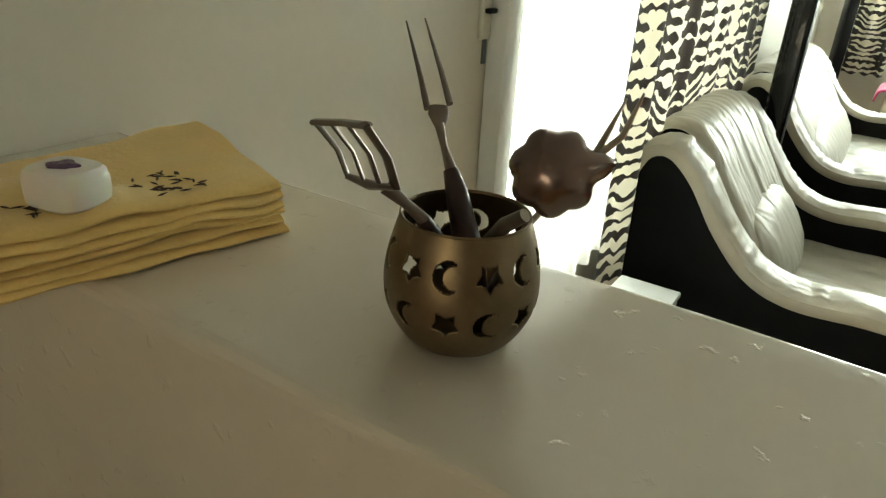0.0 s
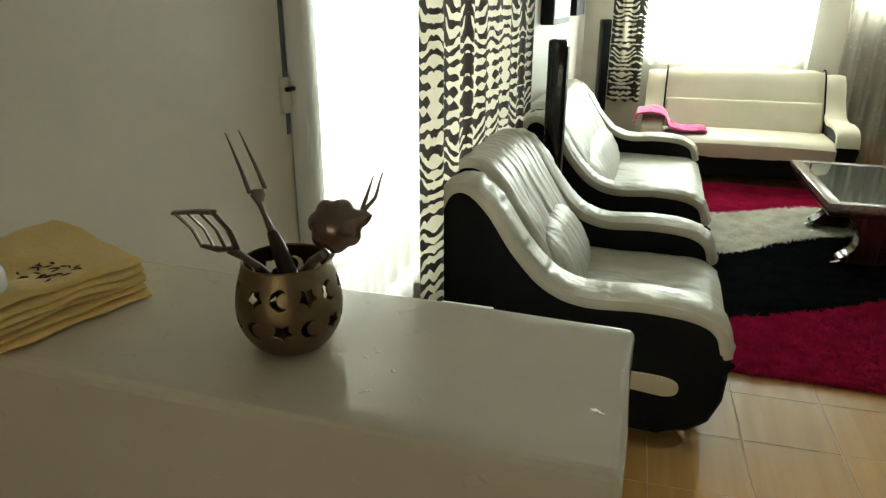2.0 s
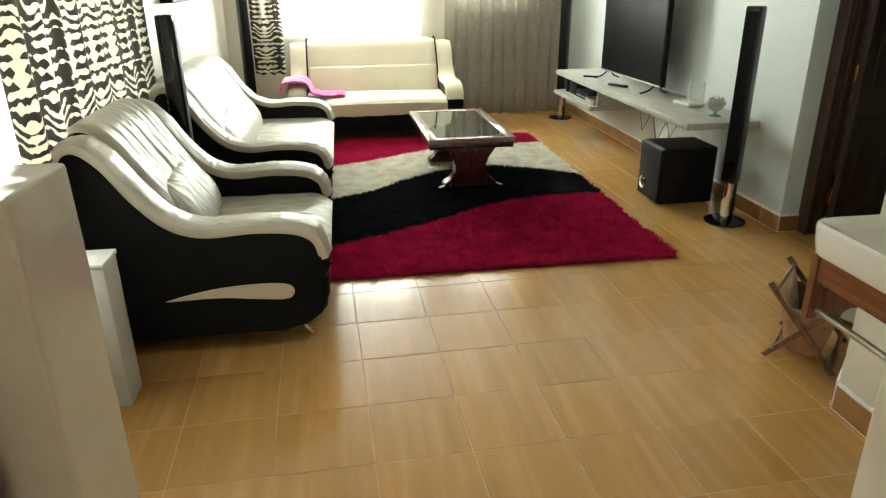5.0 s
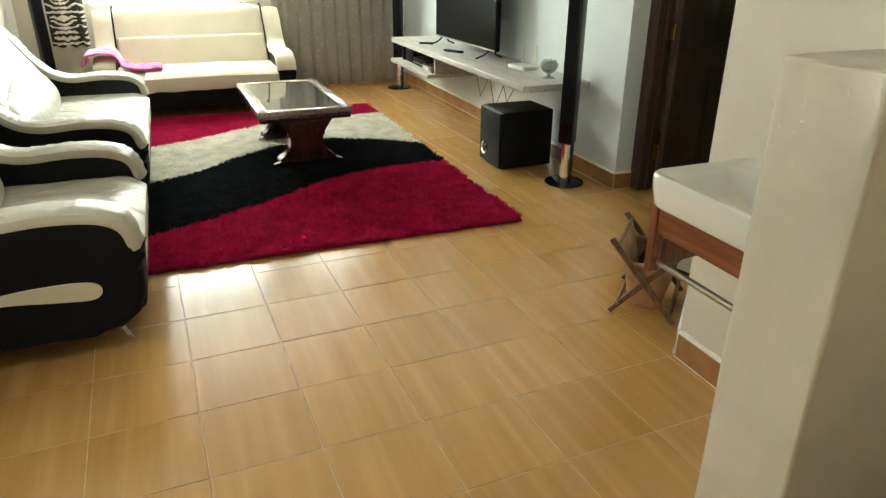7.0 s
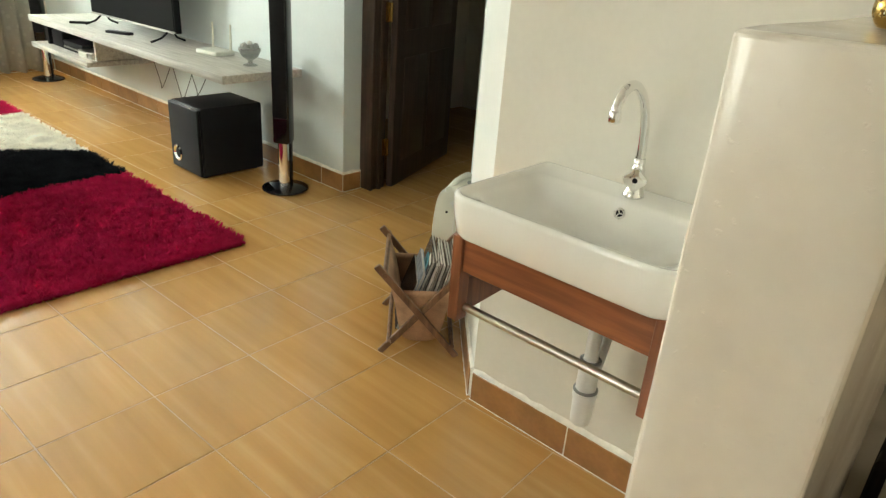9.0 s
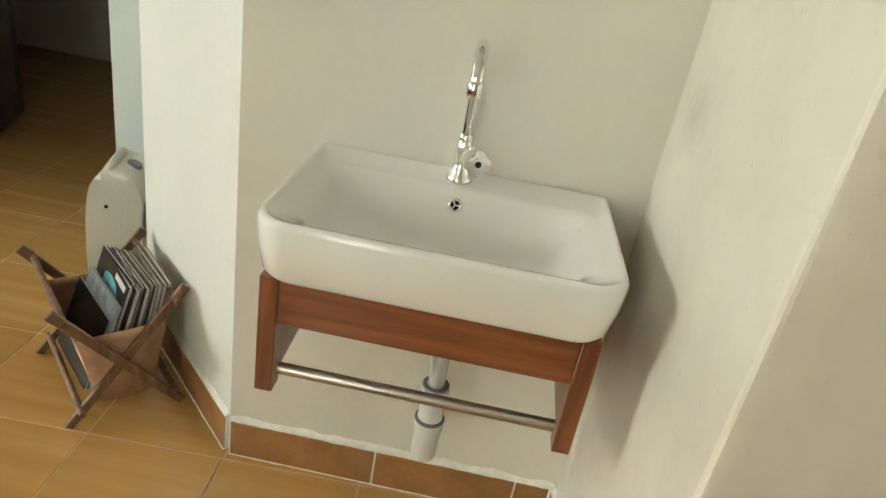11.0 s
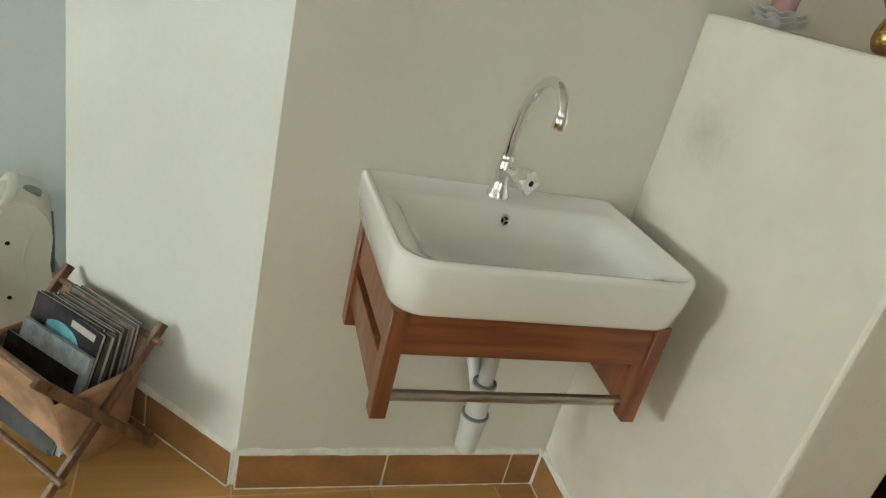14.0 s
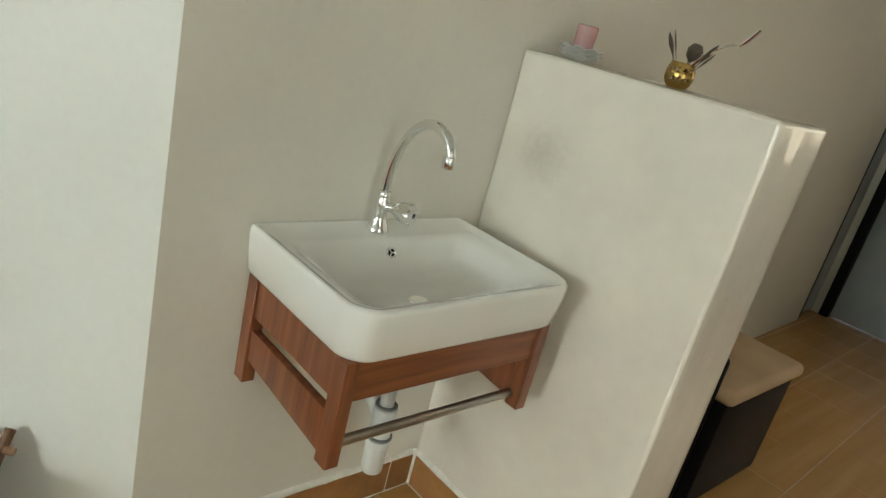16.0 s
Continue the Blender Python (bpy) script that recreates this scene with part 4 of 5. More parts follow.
# ---- television shelf ----
shelf = base("television_shelf", Matrix.Identity(4), "long grey-washed wall shelf holding the television", "shelf")
part("top_board", bx(3.02, 3.53, 3.80, 6.68, 0.595, 0.64, 0.003, 2), SHELFW, shelf)
part("lower_board", bx(3.04, 3.53, 5.68, 6.78, 0.385, 0.42, 0.003, 2), SHELFW, shelf)
part("divider", bx(3.12, 3.53, 6.60, 6.64, 0.42, 0.595, 0.003, 1), BLACKM, shelf)
part("divider", bx(3.12, 3.53, 5.70, 5.73, 0.42, 0.595, 0.003, 1), SHELFW, shelf)

tv = base("television", pose(3.32, 5.46, 0.64, 0, 0, 91.5), "large flat television with a thin black frame on the shelf", "television")
part("body", bx(-0.615, 0.615, -0.015, 0.03, 0.07, 0.93, 0.006, 2), BLACKM, tv)
part("screen", bx(-0.605, 0.605, 0.029, 0.034, 0.085, 0.922, 0.002, 1), SCREEN, tv, "dark switched-off screen")
part("bottom_trim", bx(-0.612, 0.612, 0.03, 0.036, 0.07, 0.083, 0.002, 1), STEEL, tv, "silver strip under the screen")
for sx in (-0.50, 0.48):
    t = tube([(sx, 0.0, 0.088), (sx + 0.02, 0.06, 0.03), (sx + 0.03, 0.13, 0.006)], 0.007)
    tube([(sx, 0.0, 0.088), (sx + 0.02, -0.05, 0.03), (sx + 0.03, -0.11, 0.006)], 0.007, bm=t)
    part("stand_foot", t, BLACKM, tv, "splayed thin black foot")

router = base("wifi_router", pose(3.36, 4.46, 0.64, 0, 0, 8), "white internet router with two upright aerials", "router")
part("body", bx(-0.07, 0.07, -0.10, 0.10, 0.0, 0.028, 0.008, 3), WPLASTIC, router)
for yy in (-0.085, 0.085):
    part("aerial", tube([(0.05, yy, 0.02), (0.055, yy, 0.10), (0.056, yy, 0.18)], [0.008, 0.007, 0.005], 10), WPLASTIC, router)
rem = base("remote_control", pose(3.2, 5.45, 0.64, 0, 0, 25), "black remote control lying on the shelf", "remote control")
part("body", bx(-0.025, 0.025, -0.10, 0.10, 0, 0.018, 0.006, 3), BLACKM, rem)
for i in range(5):
    for j in range(3):
        part("button", bx(-0.018 + j * 0.013, -0.008 + j * 0.013, -0.07 + i * 0.03, -0.055 + i * 0.03, 0.017, 0.021, 0.001, 1), GREYP, rem)
rem2 = base("remote_control", pose(3.17, 6.05, 0.64, 0, 0, 60), "small black remote control near the television foot", "remote control")
part("body", bx(-0.02, 0.02, -0.07, 0.07, 0, 0.016, 0.005, 3), BLACKM, rem2)
bowl = base("glass_sugar_bowl", pose(3.33, 4.02, 0.64), "cut glass footed bowl on the end of the shelf", "bowl")
part("body", lathe([(0.0, 0.0), (0.042, 0.0), (0.042, 0.006), (0.014, 0.016), (0.012, 0.03), (0.045, 0.05), (0.064, 0.085), (0.062, 0.10), (0.056, 0.10), (0.05, 0.07), (0.0, 0.05)], 14, cap0=False, cap1=False), tuned(mat("cut_glass", (0.75, 0.76, 0.74), 0.08, bump=0.0), Transmission_Weight=0.75), bowl)
for i in range(7):
    a = i * 0.9
    part("petal", lathe([(0.0, 0), (0.016, 0.01), (0.012, 0.028), (0.0, 0.034)], 8, pose(0.04 * math.cos(a), 0.04 * math.sin(a), 0.092), False, False), tuned(mat("petal_glass", (0.6, 0.6, 0.58), 0.15, bump=0.0), Transmission_Weight=0.4), bowl)
part("lid_knob", lathe([(0.0, 0), (0.012, 0.004), (0.014, 0.016), (0.0, 0.026)], 12, pose(0, 0, 0.115), False, False), CERAMIC, bowl)

box1 = base("media_box", pose(3.13, 6.15, 0.42), "black set-top box on the lower shelf", "media player")
part("body", bx(0, 0.25, -0.18, 0.18, 0, 0.07, 0.004, 2), BLACKM, box1)
part("front_trim", bx(-0.004, 0.002, -0.17, 0.17, 0.02, 0.03), STEEL, box1)
box2 = base("media_box", pose(3.1, 5.86, 0.42), "silver-fronted player on the lower shelf", "media player")
part("body", bx(0, 0.25, -0.12, 0.12, 0, 0.05, 0.004, 2), STEEL, box2)
part("front_trim", bx(-0.006, 0.002, -0.05, 0.09, 0.008, 0.042, 0.002, 1), WPLASTIC, box2)
spk = base("centre_loudspeaker", pose(3.13, 6.45, 0.42), "small black centre loudspeaker on the lower shelf", "loudspeaker")
part("body", bx(0, 0.12, -0.11, 0.11, 0, 0.12, 0.012, 3), BLACKM, spk)
for k, (ya, yb, dz) in enumerate(((5.6, 5.25, 0.30), (5.3, 4.95, 0.34), (5.05, 4.75, 0.26))):
    tagged(part("cable", tube(smooth_line([(3.45, ya, 0.595), (3.47, (ya * 2 + yb) / 3, 0.595 - dz), (3.46, (ya + yb) / 2, 0.56 - dz), (3.48, yb, 0.5)], 8), 0.0026, 6), BLACKM), "thin black cable looping under the shelf", "cable")

# ---- wall pieces on the left wall ----
art = base("wall_panel_picture", pose(-0.45, 5.45, 1.39), "black-framed striped picture on the wall above the sofa", "picture")
part("picture_frame", bx(0.0, 0.09, -0.42, 0.42, 0, 0.62, 0.004, 1), BLACKM, art)
part("print", bx(0.089, 0.093, -0.38, 0.38, 0.04, 0.58), tuned(mat("striped_print", (0.6, 0.58, 0.53), 0.5, var=0.6, scale=4), Roughness=0.5), art)
art2 = base("wall_panel_picture", pose(-0.45, 6.75, 1.42), "small black-framed picture further along the wall", "picture")
part("picture_frame", bx(0.0, 0.07, -0.3, 0.3, 0, 0.5, 0.004, 1), BLACKM, art2)
sw = base("light_switch", pose(1.75, 7.8, 1.52), "white plastic light switch by the window", "switch")
part("plate", bx(-0.043, 0.043, -0.012, 0, -0.043, 0.043, 0.004, 2), WPLASTIC, sw)
part("rocker", bx(-0.015, 0.015, -0.018, -0.01, -0.025, 0.025, 0.003, 2), WPLASTIC, sw)

# low white box beside the armchair
wb = base("white_box", pose(-0.165, 2.115, 0), "tall white box standing behind the armchair", "box")
part("body", bx(-0.085, 0.085, -0.075, 0.075, 0, 0.585, 0.006, 2), UPVC, wb)
part("lid", bx(-0.09, 0.09, -0.08, 0.08, 0.585, 0.605, 0.006, 2), UPVC, wb)
lb = base("white_box", pose(-0.34, 2.11, 0), "low white box against the wall under the window", "box")
part("body", bx(-0.09, 0.075, -0.35, 0.10, 0, 0.50, 0.006, 2), UPVC, lb)


# ---- on the half wall by the window: brass pot with utensils, napkins, candle ----
def in_star(u, v, r):
    a, d = math.atan2(v, u), math.hypot(u, v)
    k = (a + math.pi / 2) % (2 * math.pi / 5)
    k = min(k, 2 * math.pi / 5 - k) / (math.pi / 5)
    return d * math.cos(k * math.pi / 5) + d * math.sin(k * math.pi / 5) * 1.38 < r


def in_moon(u, v, r):
    return math.hypot(u, v) < r and math.hypot(u - 0.42 * r, v) > 0.80 * r


def pierced_pot(name, m, s, material, label, rows, cols=420, steps=16):
    prof = smooth_line([(0.004, 0, 0.0), (0.026, 0, 0.0), (0.037, 0, 0.008), (0.0455, 0, 0.024), (0.048, 0, 0.040), (0.046, 0, 0.058), (0.0415, 0, 0.074), (0.0385, 0, 0.083)], steps)
    bm = bmesh.new()
    grid = [[bm.verts.new((p.x * math.cos(2 * math.pi * i / cols), p.x * math.sin(2 * math.pi * i / cols), p.z)) for i in range(cols)] for p in prof]
    for j, (a, b) in enumerate(zip(grid, grid[1:])):
        zc, rc = (prof[j].z + prof[j + 1].z) / 2, (prof[j].x + prof[j + 1].x) / 2
        for i in range(cols):
            ang = 360 * (i + 0.5) / cols
            cut = False
            for z, a0, kinds, size in rows:
                n = round((ang - a0) / 30)
                u = radians(ang - a0 - 30 * n) * rc
                v = zc - z
                star = (n % 2 == 0) == kinds
                if in_star(u, v, size) if star else in_moon(u, v, size):
                    cut = True
            if not cut:
                bm.faces.new((a[i], a[(i + 1) % cols], b[(i + 1) % cols], b[i]))
    bm.faces.new(grid[0][::-1])
    bmesh.ops.scale(bm, vec=(s, s, s), verts=bm.verts)
    root = base(name, m, label, "pot")
    ob = part("bowl", bm, material, root)
    so = ob.modifiers.new("thickness", "SOLIDIFY")
    so.thickness, so.offset = 0.0014, -1
    part("rim", tube([Vector((0.0385 * s * math.cos(a), 0.0385 * s * math.sin(a), 0.083 * s)) for a in [2 * math.pi * k / 48 for k in range(49)]], 0.0009 * s, 8), material, root)
    return root


POT = Vector((0.0855, 0.671, 1.279))
pierced_pot("brass_pot", Matrix.Translation(POT), 0.93, BRASS, "aged brass pot pierced with stars and moons, holding utensils", ((0.0615, -99, True, 0.0088), (0.0325, -69, True, 0.0088)))


def in_pot(*pts):
    return [Vector(p) for p in pts]


fork = base("meat_fork", Matrix.Identity(4), "two-pronged meat fork with a dark handle standing in the pot", "fork")
part("handle", tube(in_pot((0.100, 0.672, 1.286), (0.083, 0.681, 1.33), (0.068, 0.688, 1.360), (0.061, 0.692, 1.370)), [0.0075, 0.0085, 0.0065, 0.0045], 14), PLUMH, fork, "dark turned handle")
part("neck", tube(in_pot((0.061, 0.692, 1.370), (0.051, 0.699, 1.381), (0.043, 0.705, 1.391)), [0.0035, 0.0022, 0.003], 12), PEWTER, fork)
part("shoulder", tube(in_pot((0.0435, 0.7045, 1.390), (0.0395, 0.709, 1.396), (0.0375, 0.7115, 1.4005)), [0.003, 0.0065, 0.0055], 12, flat=0.35), PEWTER, fork)
part("prong", tube(in_pot((0.0315, 0.7085, 1.398), (0.0185, 0.719, 1.4135), (-0.009, 0.740, 1.4425)), [0.0022, 0.0018, 0.0005], 8), PEWTER, fork)
part("prong", tube(in_pot((0.0435, 0.7145, 1.402), (0.0305, 0.724, 1.417), (0.002, 0.745, 1.445)), [0.0022, 0.0018, 0.0005], 8), PEWTER, fork)

spat = base("slotted_spatula", Matrix.Identity(4), "small slotted metal spatula leaning in the pot", "spatula")
a, b, c, d = (Vector(p) for p in ((0.019, 0.625, 1.403), (0.067, 0.607, 1.4135), (0.072, 0.627, 1.379), (0.030, 0.633, 1.375)))
bm = bmesh.new()


def bar_between(p, q, w, t, bm):
    tube([p, (p + q) / 2 + Vector((0.001, 0.003, 0.0)), q], w, 8, bm, flat=t)


bar_between(a, b, 0.0038, 0.5, bm)
part("front_edge", bm, PEWTER, spat)
for k in range(4):
    f = k / 3
    p, q = a.lerp(b, f), d.lerp(c, 0.10 + f * 0.85)
    bm = bmesh.new()
    bar_between(p, q, 0.0034 if k in (0, 3) else 0.0026, 0.45, bm)
    part("slat", bm, PEWTER, spat)
bm = bmesh.new()
tube([d.lerp(c, 0.12), d.lerp(c, 0.5) + Vector((0.002, 0, -0.002)), d.lerp(c, 0.95)], [0.003, 0.0045, 0.003], 10, bm, flat=0.5)
part("shoulder", bm, PEWTER, spat)
part("neck", tube(in_pot((0.062, 0.629, 1.377), (0.071, 0.634, 1.369), (0.079, 0.641, 1.359)), [0.0042, 0.0028, 0.0035], 12), PEWTER, spat)
part("handle", tube(in_pot((0.078, 0.640, 1.360), (0.086, 0.650, 1.34), (0.104, 0.676, 1.29)), [0.004, 0.0055, 0.005], 12), PLUMH, spat, "dark handle")

ladle = base("shell_ladle", Matrix.Identity(4), "shell-shaped ladle with a pouring lip leaning in the pot", "ladle")
bm = bmesh.new()
loops = []
for j in range(1, 9):
    th = (j / 8) * math.pi * 0.52
    lp = []
    for i in range(48):
        an = 2 * math.pi * i / 48
        r = 0.0188 * math.sin(th) * (1 + 0.16 * abs(math.sin(an * 3.5)) * j / 8)
        if abs(an - math.pi) < 0.45:
            r *= 1 + 0.36 * (1 - abs(an - math.pi) / 0.45) * (j / 8) ** 2
        lp.append(Vector((r * math.cos(an), r * math.sin(an), 0.017 * math.cos(th))))
    loops.append(lp)
LMX = Matrix.Translation((0.1400, 0.656, 1.3955)) @ look((0, 0, 0), (0.35, -0.75, 0.12)).to_3x3().to_4x4() @ Matrix.Rotation(radians(-14), 4, "Z") @ Matrix.Rotation(radians(180), 4, "X") @ Matrix.Rotation(radians(15), 4, "X")
loops = [[LMX @ p for p in lp] for lp in loops]
loft(bm, loops, True, False)
bw = part("bowl", bm, PLUM, ladle, "plum-coloured shell bowl")
bw.modifiers.new("thickness", "SOLIDIFY").thickness = 0.0012
part("handle", tube(in_pot((0.1285, 0.655, 1.371), (0.117, 0.657, 1.362), (0.098, 0.66, 1.335), (0.085, 0.67, 1.29)), [0.0035, 0.0042, 0.005, 0.005], 12), PEWTER, ladle, "dark metal handle")

fork2 = base("serving_fork", Matrix.Identity(4), "small metal serving fork leaning out of the pot", "fork")
bm = tube(in_pot((0.090, 0.686, 1.29), (0.1135, 0.689, 1.3486), (0.1356, 0.689, 1.3818), (0.1453, 0.69, 1.3941)), [0.0025, 0.002, 0.0016, 0.0028], 10)
for q in ((0.1581, 0.69, 1.4278), (0.1656, 0.691, 1.4312)):
    mid = (Vector((0.1453, 0.69, 1.3941)) + Vector(q)) / 2 + Vector((0.0035 if q[0] > 0.1618 else -0.001, 0, -0.003))
    tube([(0.1453, 0.69, 1.3941), mid, q], [0.0022, 0.0017, 0.0006], 8, bm)
part("body", bm, STEEL, fork2)

# folded napkins
nap = base("napkin_stack", pose(-0.205, 0.60, 1.278, 0, 0, -15), "stack of folded yellow cotton napkins embroidered with leaves", "napkins")
for k in range(6):
    bm = bmesh.new()
    z0, th = 0.0015 + k * 0.0072, 0.0069
    w, dd = 0.078 - 0.002 * (k % 3), 0.135 - 0.002 * (k % 2)
    sec = [(-w, 0.0), (w - 0.004, 0.0), (w, th * 0.25), (w + 0.001, th * 0.5), (w, th * 0.75), (w - 0.004, th), (-w, th)]
    loops = []
    for j in range(29):
        y = -dd + 2 * dd * j / 28
        lp = []
        pts = []
        for (xa, za), (xb, zb) in zip(sec, sec[1:] + sec[:1]):
            n = 16 if abs(xa - xb) > 0.1 else 1
            pts += [(xa + (xb - xa) * q / n, za + (zb - za) * q / n) for q in range(n)]
        for x, z in pts:
            f = k / 5
            lift = 0.014 * max(0, (y / dd)) ** 2.5 * f * max(0, min(1, (0.6 * w - x) / w))
            sag = 0.0048 * noise.noise(Vector((x * 22, y * 22, k * 0.35))) * (0.4 + f)
            rx = 0.0045 * noise.noise(Vector((y * 25, k * 2.0, 0)))
            lp.append(Vector((x + (rx if x > 0 else 0), y, max(0.0008, z0 + z + lift + (sag if k else 0)))))
        loops.append(lp)
    loft(bm, loops)
    top_n = part("napkin", bm, NAPKIN, nap)
rl = random.Random(3)
for k in range(44):
    at = Vector((-0.150 + rl.uniform(-0.024, 0.022), 0.648 + rl.uniform(-0.018, 0.02), 0)) if k < 31 else Vector((-0.172 + rl.uniform(-0.014, 0.014), 0.565 + rl.uniform(-0.01, 0.012), 0))
    px_, py_, _ = nap.matrix_world.inverted() @ at
    bm = lathe([(0.0002, -0.0046), (0.0009, -0.001), (0.001, 0.001), (0.0002, 0.0046)], 8, pose(px_, py_, 0.0455, 90, 0, rl.uniform(0, 180)) @ Matrix.Diagonal((1, 0.6, 1, 1)))
    part("embroidered_leaf", bm, THREAD, nap, "brown stitched leaf" if k == 0 else "")

can = base("carved_candle", pose(-0.166, 0.588, 1.3215, 0, 0, 12), "white rounded candle block with a purple stone on top", "candle")
bm = bmesh.new()
loops = []
for r, z in ((0.8, 0.0), (0.97, 0.003), (1.0, 0.010), (1.0, 0.018), (0.95, 0.0235), (0.85, 0.026), (0.5, 0.0265)):
    loops.append([Vector((0.024 * r * math.copysign(abs(math.cos(t)) ** 0.6, math.cos(t)) * (1 + 0.02 * math.sin(3 * t)), 0.021 * r * math.copysign(abs(math.sin(t)) ** 0.6, math.sin(t)), z)) for t in [2 * math.pi * k / 40 for k in range(40)]])
part("wax_block", loft(bm, loops), WAX, can)
bm = bmesh.new()
loops = [[Vector((0.0105 * r * math.cos(t) * (1 + 0.2 * math.sin(4 * t)), 0.0085 * r * math.sin(t) * (1 + 0.2 * math.cos(3 * t)), z)) for t in [2 * math.pi * k / 24 for k in range(24)]] for r, z in ((1, 0.0258), (1, 0.0272), (0.7, 0.028), (0.2, 0.0278))]
part("stone", loft(bm, loops), AMETHYST, can, "purple crystal slice")


# ---- wash basin ----
def rrect(x0, x1, y0, y1, rf, rb, z, n=9, dz=0.0):
    """A rounded rectangle: rf rounds the front corners (x0), rb the back ones."""
    pts = []
    for cx, cy, r, a0 in ((x1 - rb, y1 - rb, rb, 0), (x0 + rf, y1 - rf, rf, 90), (x0 + rf, y0 + rf, rf, 180), (x1 - rb, y0 + rb, rb, 270)):
        for k in range(n):
            a = radians(a0 + 90 * k / (n - 1))
            x, y = cx + r * math.cos(a), cy + r * math.sin(a)
            pts.append(Vector((x, y, z + dz * (x1 - x) / (x1 - x0))))
    return pts


basin = base("wash_basin", Matrix.Identity(4), "white rectangular ceramic wash basin on a wooden frame", "wash basin")
X0, X1, Y0, Y1 = 2.195, 2.595, 0.876, 1.446
cy = (Y0 + Y1) / 2


def hollow(front, back, side, r, z, bow=0.0, rb=None):
    """A loop of the bowl: set in from the four edges, its front edge bowed out in the middle."""
    pts = rrect(X0 + front, X1 - back, Y0 + side, Y1 - side, r, rb or r * 0.8, z)
    for p in pts:
        f = max(0.0, 1 - (p.x - X0 - front) / 0.1)
        p.x -= bow * f * (1 - ((p.y - cy) / 0.285) ** 2)
    return pts


loops = [rrect(X0 + 0.045, X1 - 0.01, Y0 + 0.03, Y1 - 0.03, 0.05, 0.012, 0.742),
         rrect(X0 + 0.020, X1, Y0 + 0.014, Y1 - 0.014, 0.055, 0.012, 0.744),
         rrect(X0 + 0.010, X1, Y0 + 0.008, Y1 - 0.008, 0.06, 0.012, 0.755),
         rrect(X0 + 0.004, X1, Y0 + 0.002, Y1 - 0.002, 0.06, 0.012, 0.80),
         hollow(0.004, 0.0, 0.0, 0.058, 0.838, 0.008, 0.012),
         hollow(0.0055, 0.0, 0.0015, 0.057, 0.8445, 0.009, 0.012),
         hollow(0.0095, 0.002, 0.0045, 0.055, 0.8485, 0.010, 0.012),
         hollow(0.0145, 0.006, 0.0095, 0.051, 0.8495, 0.009, 0.012),
         hollow(0.0185, 0.010, 0.0130, 0.048, 0.8475, 0.007, 0.013),
         hollow(0.0215, 0.014, 0.0160, 0.046, 0.8440, 0.005, 0.014),
         hollow(0.036, 0.074, 0.030, 0.044, 0.8395, 0.002, 0.02),
         hollow(0.044, 0.086, 0.048, 0.042, 0.8350, 0.0),
         hollow(0.054, 0.096, 0.060, 0.042, 0.8240, 0.0),
         hollow(0.068, 0.112, 0.078, 0.044, 0.7960, 0.0),
         hollow(0.082, 0.122, 0.098, 0.048, 0.7740, 0.0),
         hollow(0.100, 0.138, 0.130, 0.046, 0.7625, 0.0),
         hollow(0.130, 0.160, 0.190, 0.035, 0.7570, 0.0),
         hollow(0.150, 0.180, 0.240, 0.02, 0.7545, 0.0)]
part("bowl", loft(bmesh.new(), loops), CERAMIC, basin)
OM = pose(2.4905, 1.162, 0.8125, 0, -62, 0)
ov = part("overflow_ring", lathe([(0.0075, 0.001), (0.0135, 0.001), (0.0135, 0.004), (0.011, 0.0055), (0.0085, 0.004)], 24, OM, False, False), CHROME, basin, "chrome overflow ring")
hole = lathe([(0.0, 0.002), (0.009, 0.002)], 20, OM, False, False)
part("overflow_hole", hole, BLACKM, basin)
bm = bmesh.new()
for k in range(3):
    box(bm, 0, 0.009, -0.0015, 0.0015, 0.002, 0.004, m=OM @ pose(0, 0, 0, 0, 0, 120 * k + 30))
part("overflow_spokes", bm, CHROME, basin)
part("drain", lathe([(0.0, 0.003), (0.012, 0.003), (0.02, 0.005), (0.023, 0.003), (0.023, 0.0)], 28, pose(2.37, cy, 0.7535), False, False), CHROME, basin, "chrome drain")

tap = base("swan_neck_tap", Matrix.Identity(4), "chrome swan-neck tap with a cross-cut knob on the basin deck", "tap")
TX, TY = 2.548, 1.166
part("base_cone", lathe([(0.0, 0.0), (0.0255, 0.0), (0.026, 0.005), (0.0225, 0.011), (0.016, 0.030), (0.0145, 0.042), (0.0165, 0.050), (0.0165, 0.064), (0.012, 0.079), (0.0, 0.081)], 32, pose(TX, TY, 0.842), False, False), CHROME, tap)
part("collar", lathe([(0.0115, 0.0), (0.0140, 0.003), (0.0140, 0.011), (0.0115, 0.015)], 24, pose(TX, TY, 0.919), False, False), CHROME, tap)
neck = [(TX - a, TY - 0.035 * a, z) for a, z in ((0.0, 0.929), (0.001, 0.966), (0.010, 1.012), (0.030, 1.057), (0.060, 1.090), (0.096, 1.107), (0.130, 1.102), (0.152, 1.086), (0.162, 1.067), (0.163, 1.059))]
part("spout", tube(smooth_line(neck, 6), 0.0105, 18), CHROME, tap)
part("aerator", lathe([(0.0115, 0.0), (0.0128, 0.002), (0.0128, 0.022), (0.0105, 0.025)], 24, pose(TX - 0.163, TY - 0.0057, 1.038)), CHROME, tap)
KM = pose(TX - 0.010, TY - 0.004, 0.902, 90, 0, -66)
part("valve_stem", lathe([(0.011, 0.0), (0.0105, 0.018), (0.013, 0.021), (0.013, 0.026)], 20, KM), CHROME, tap)
loops = []
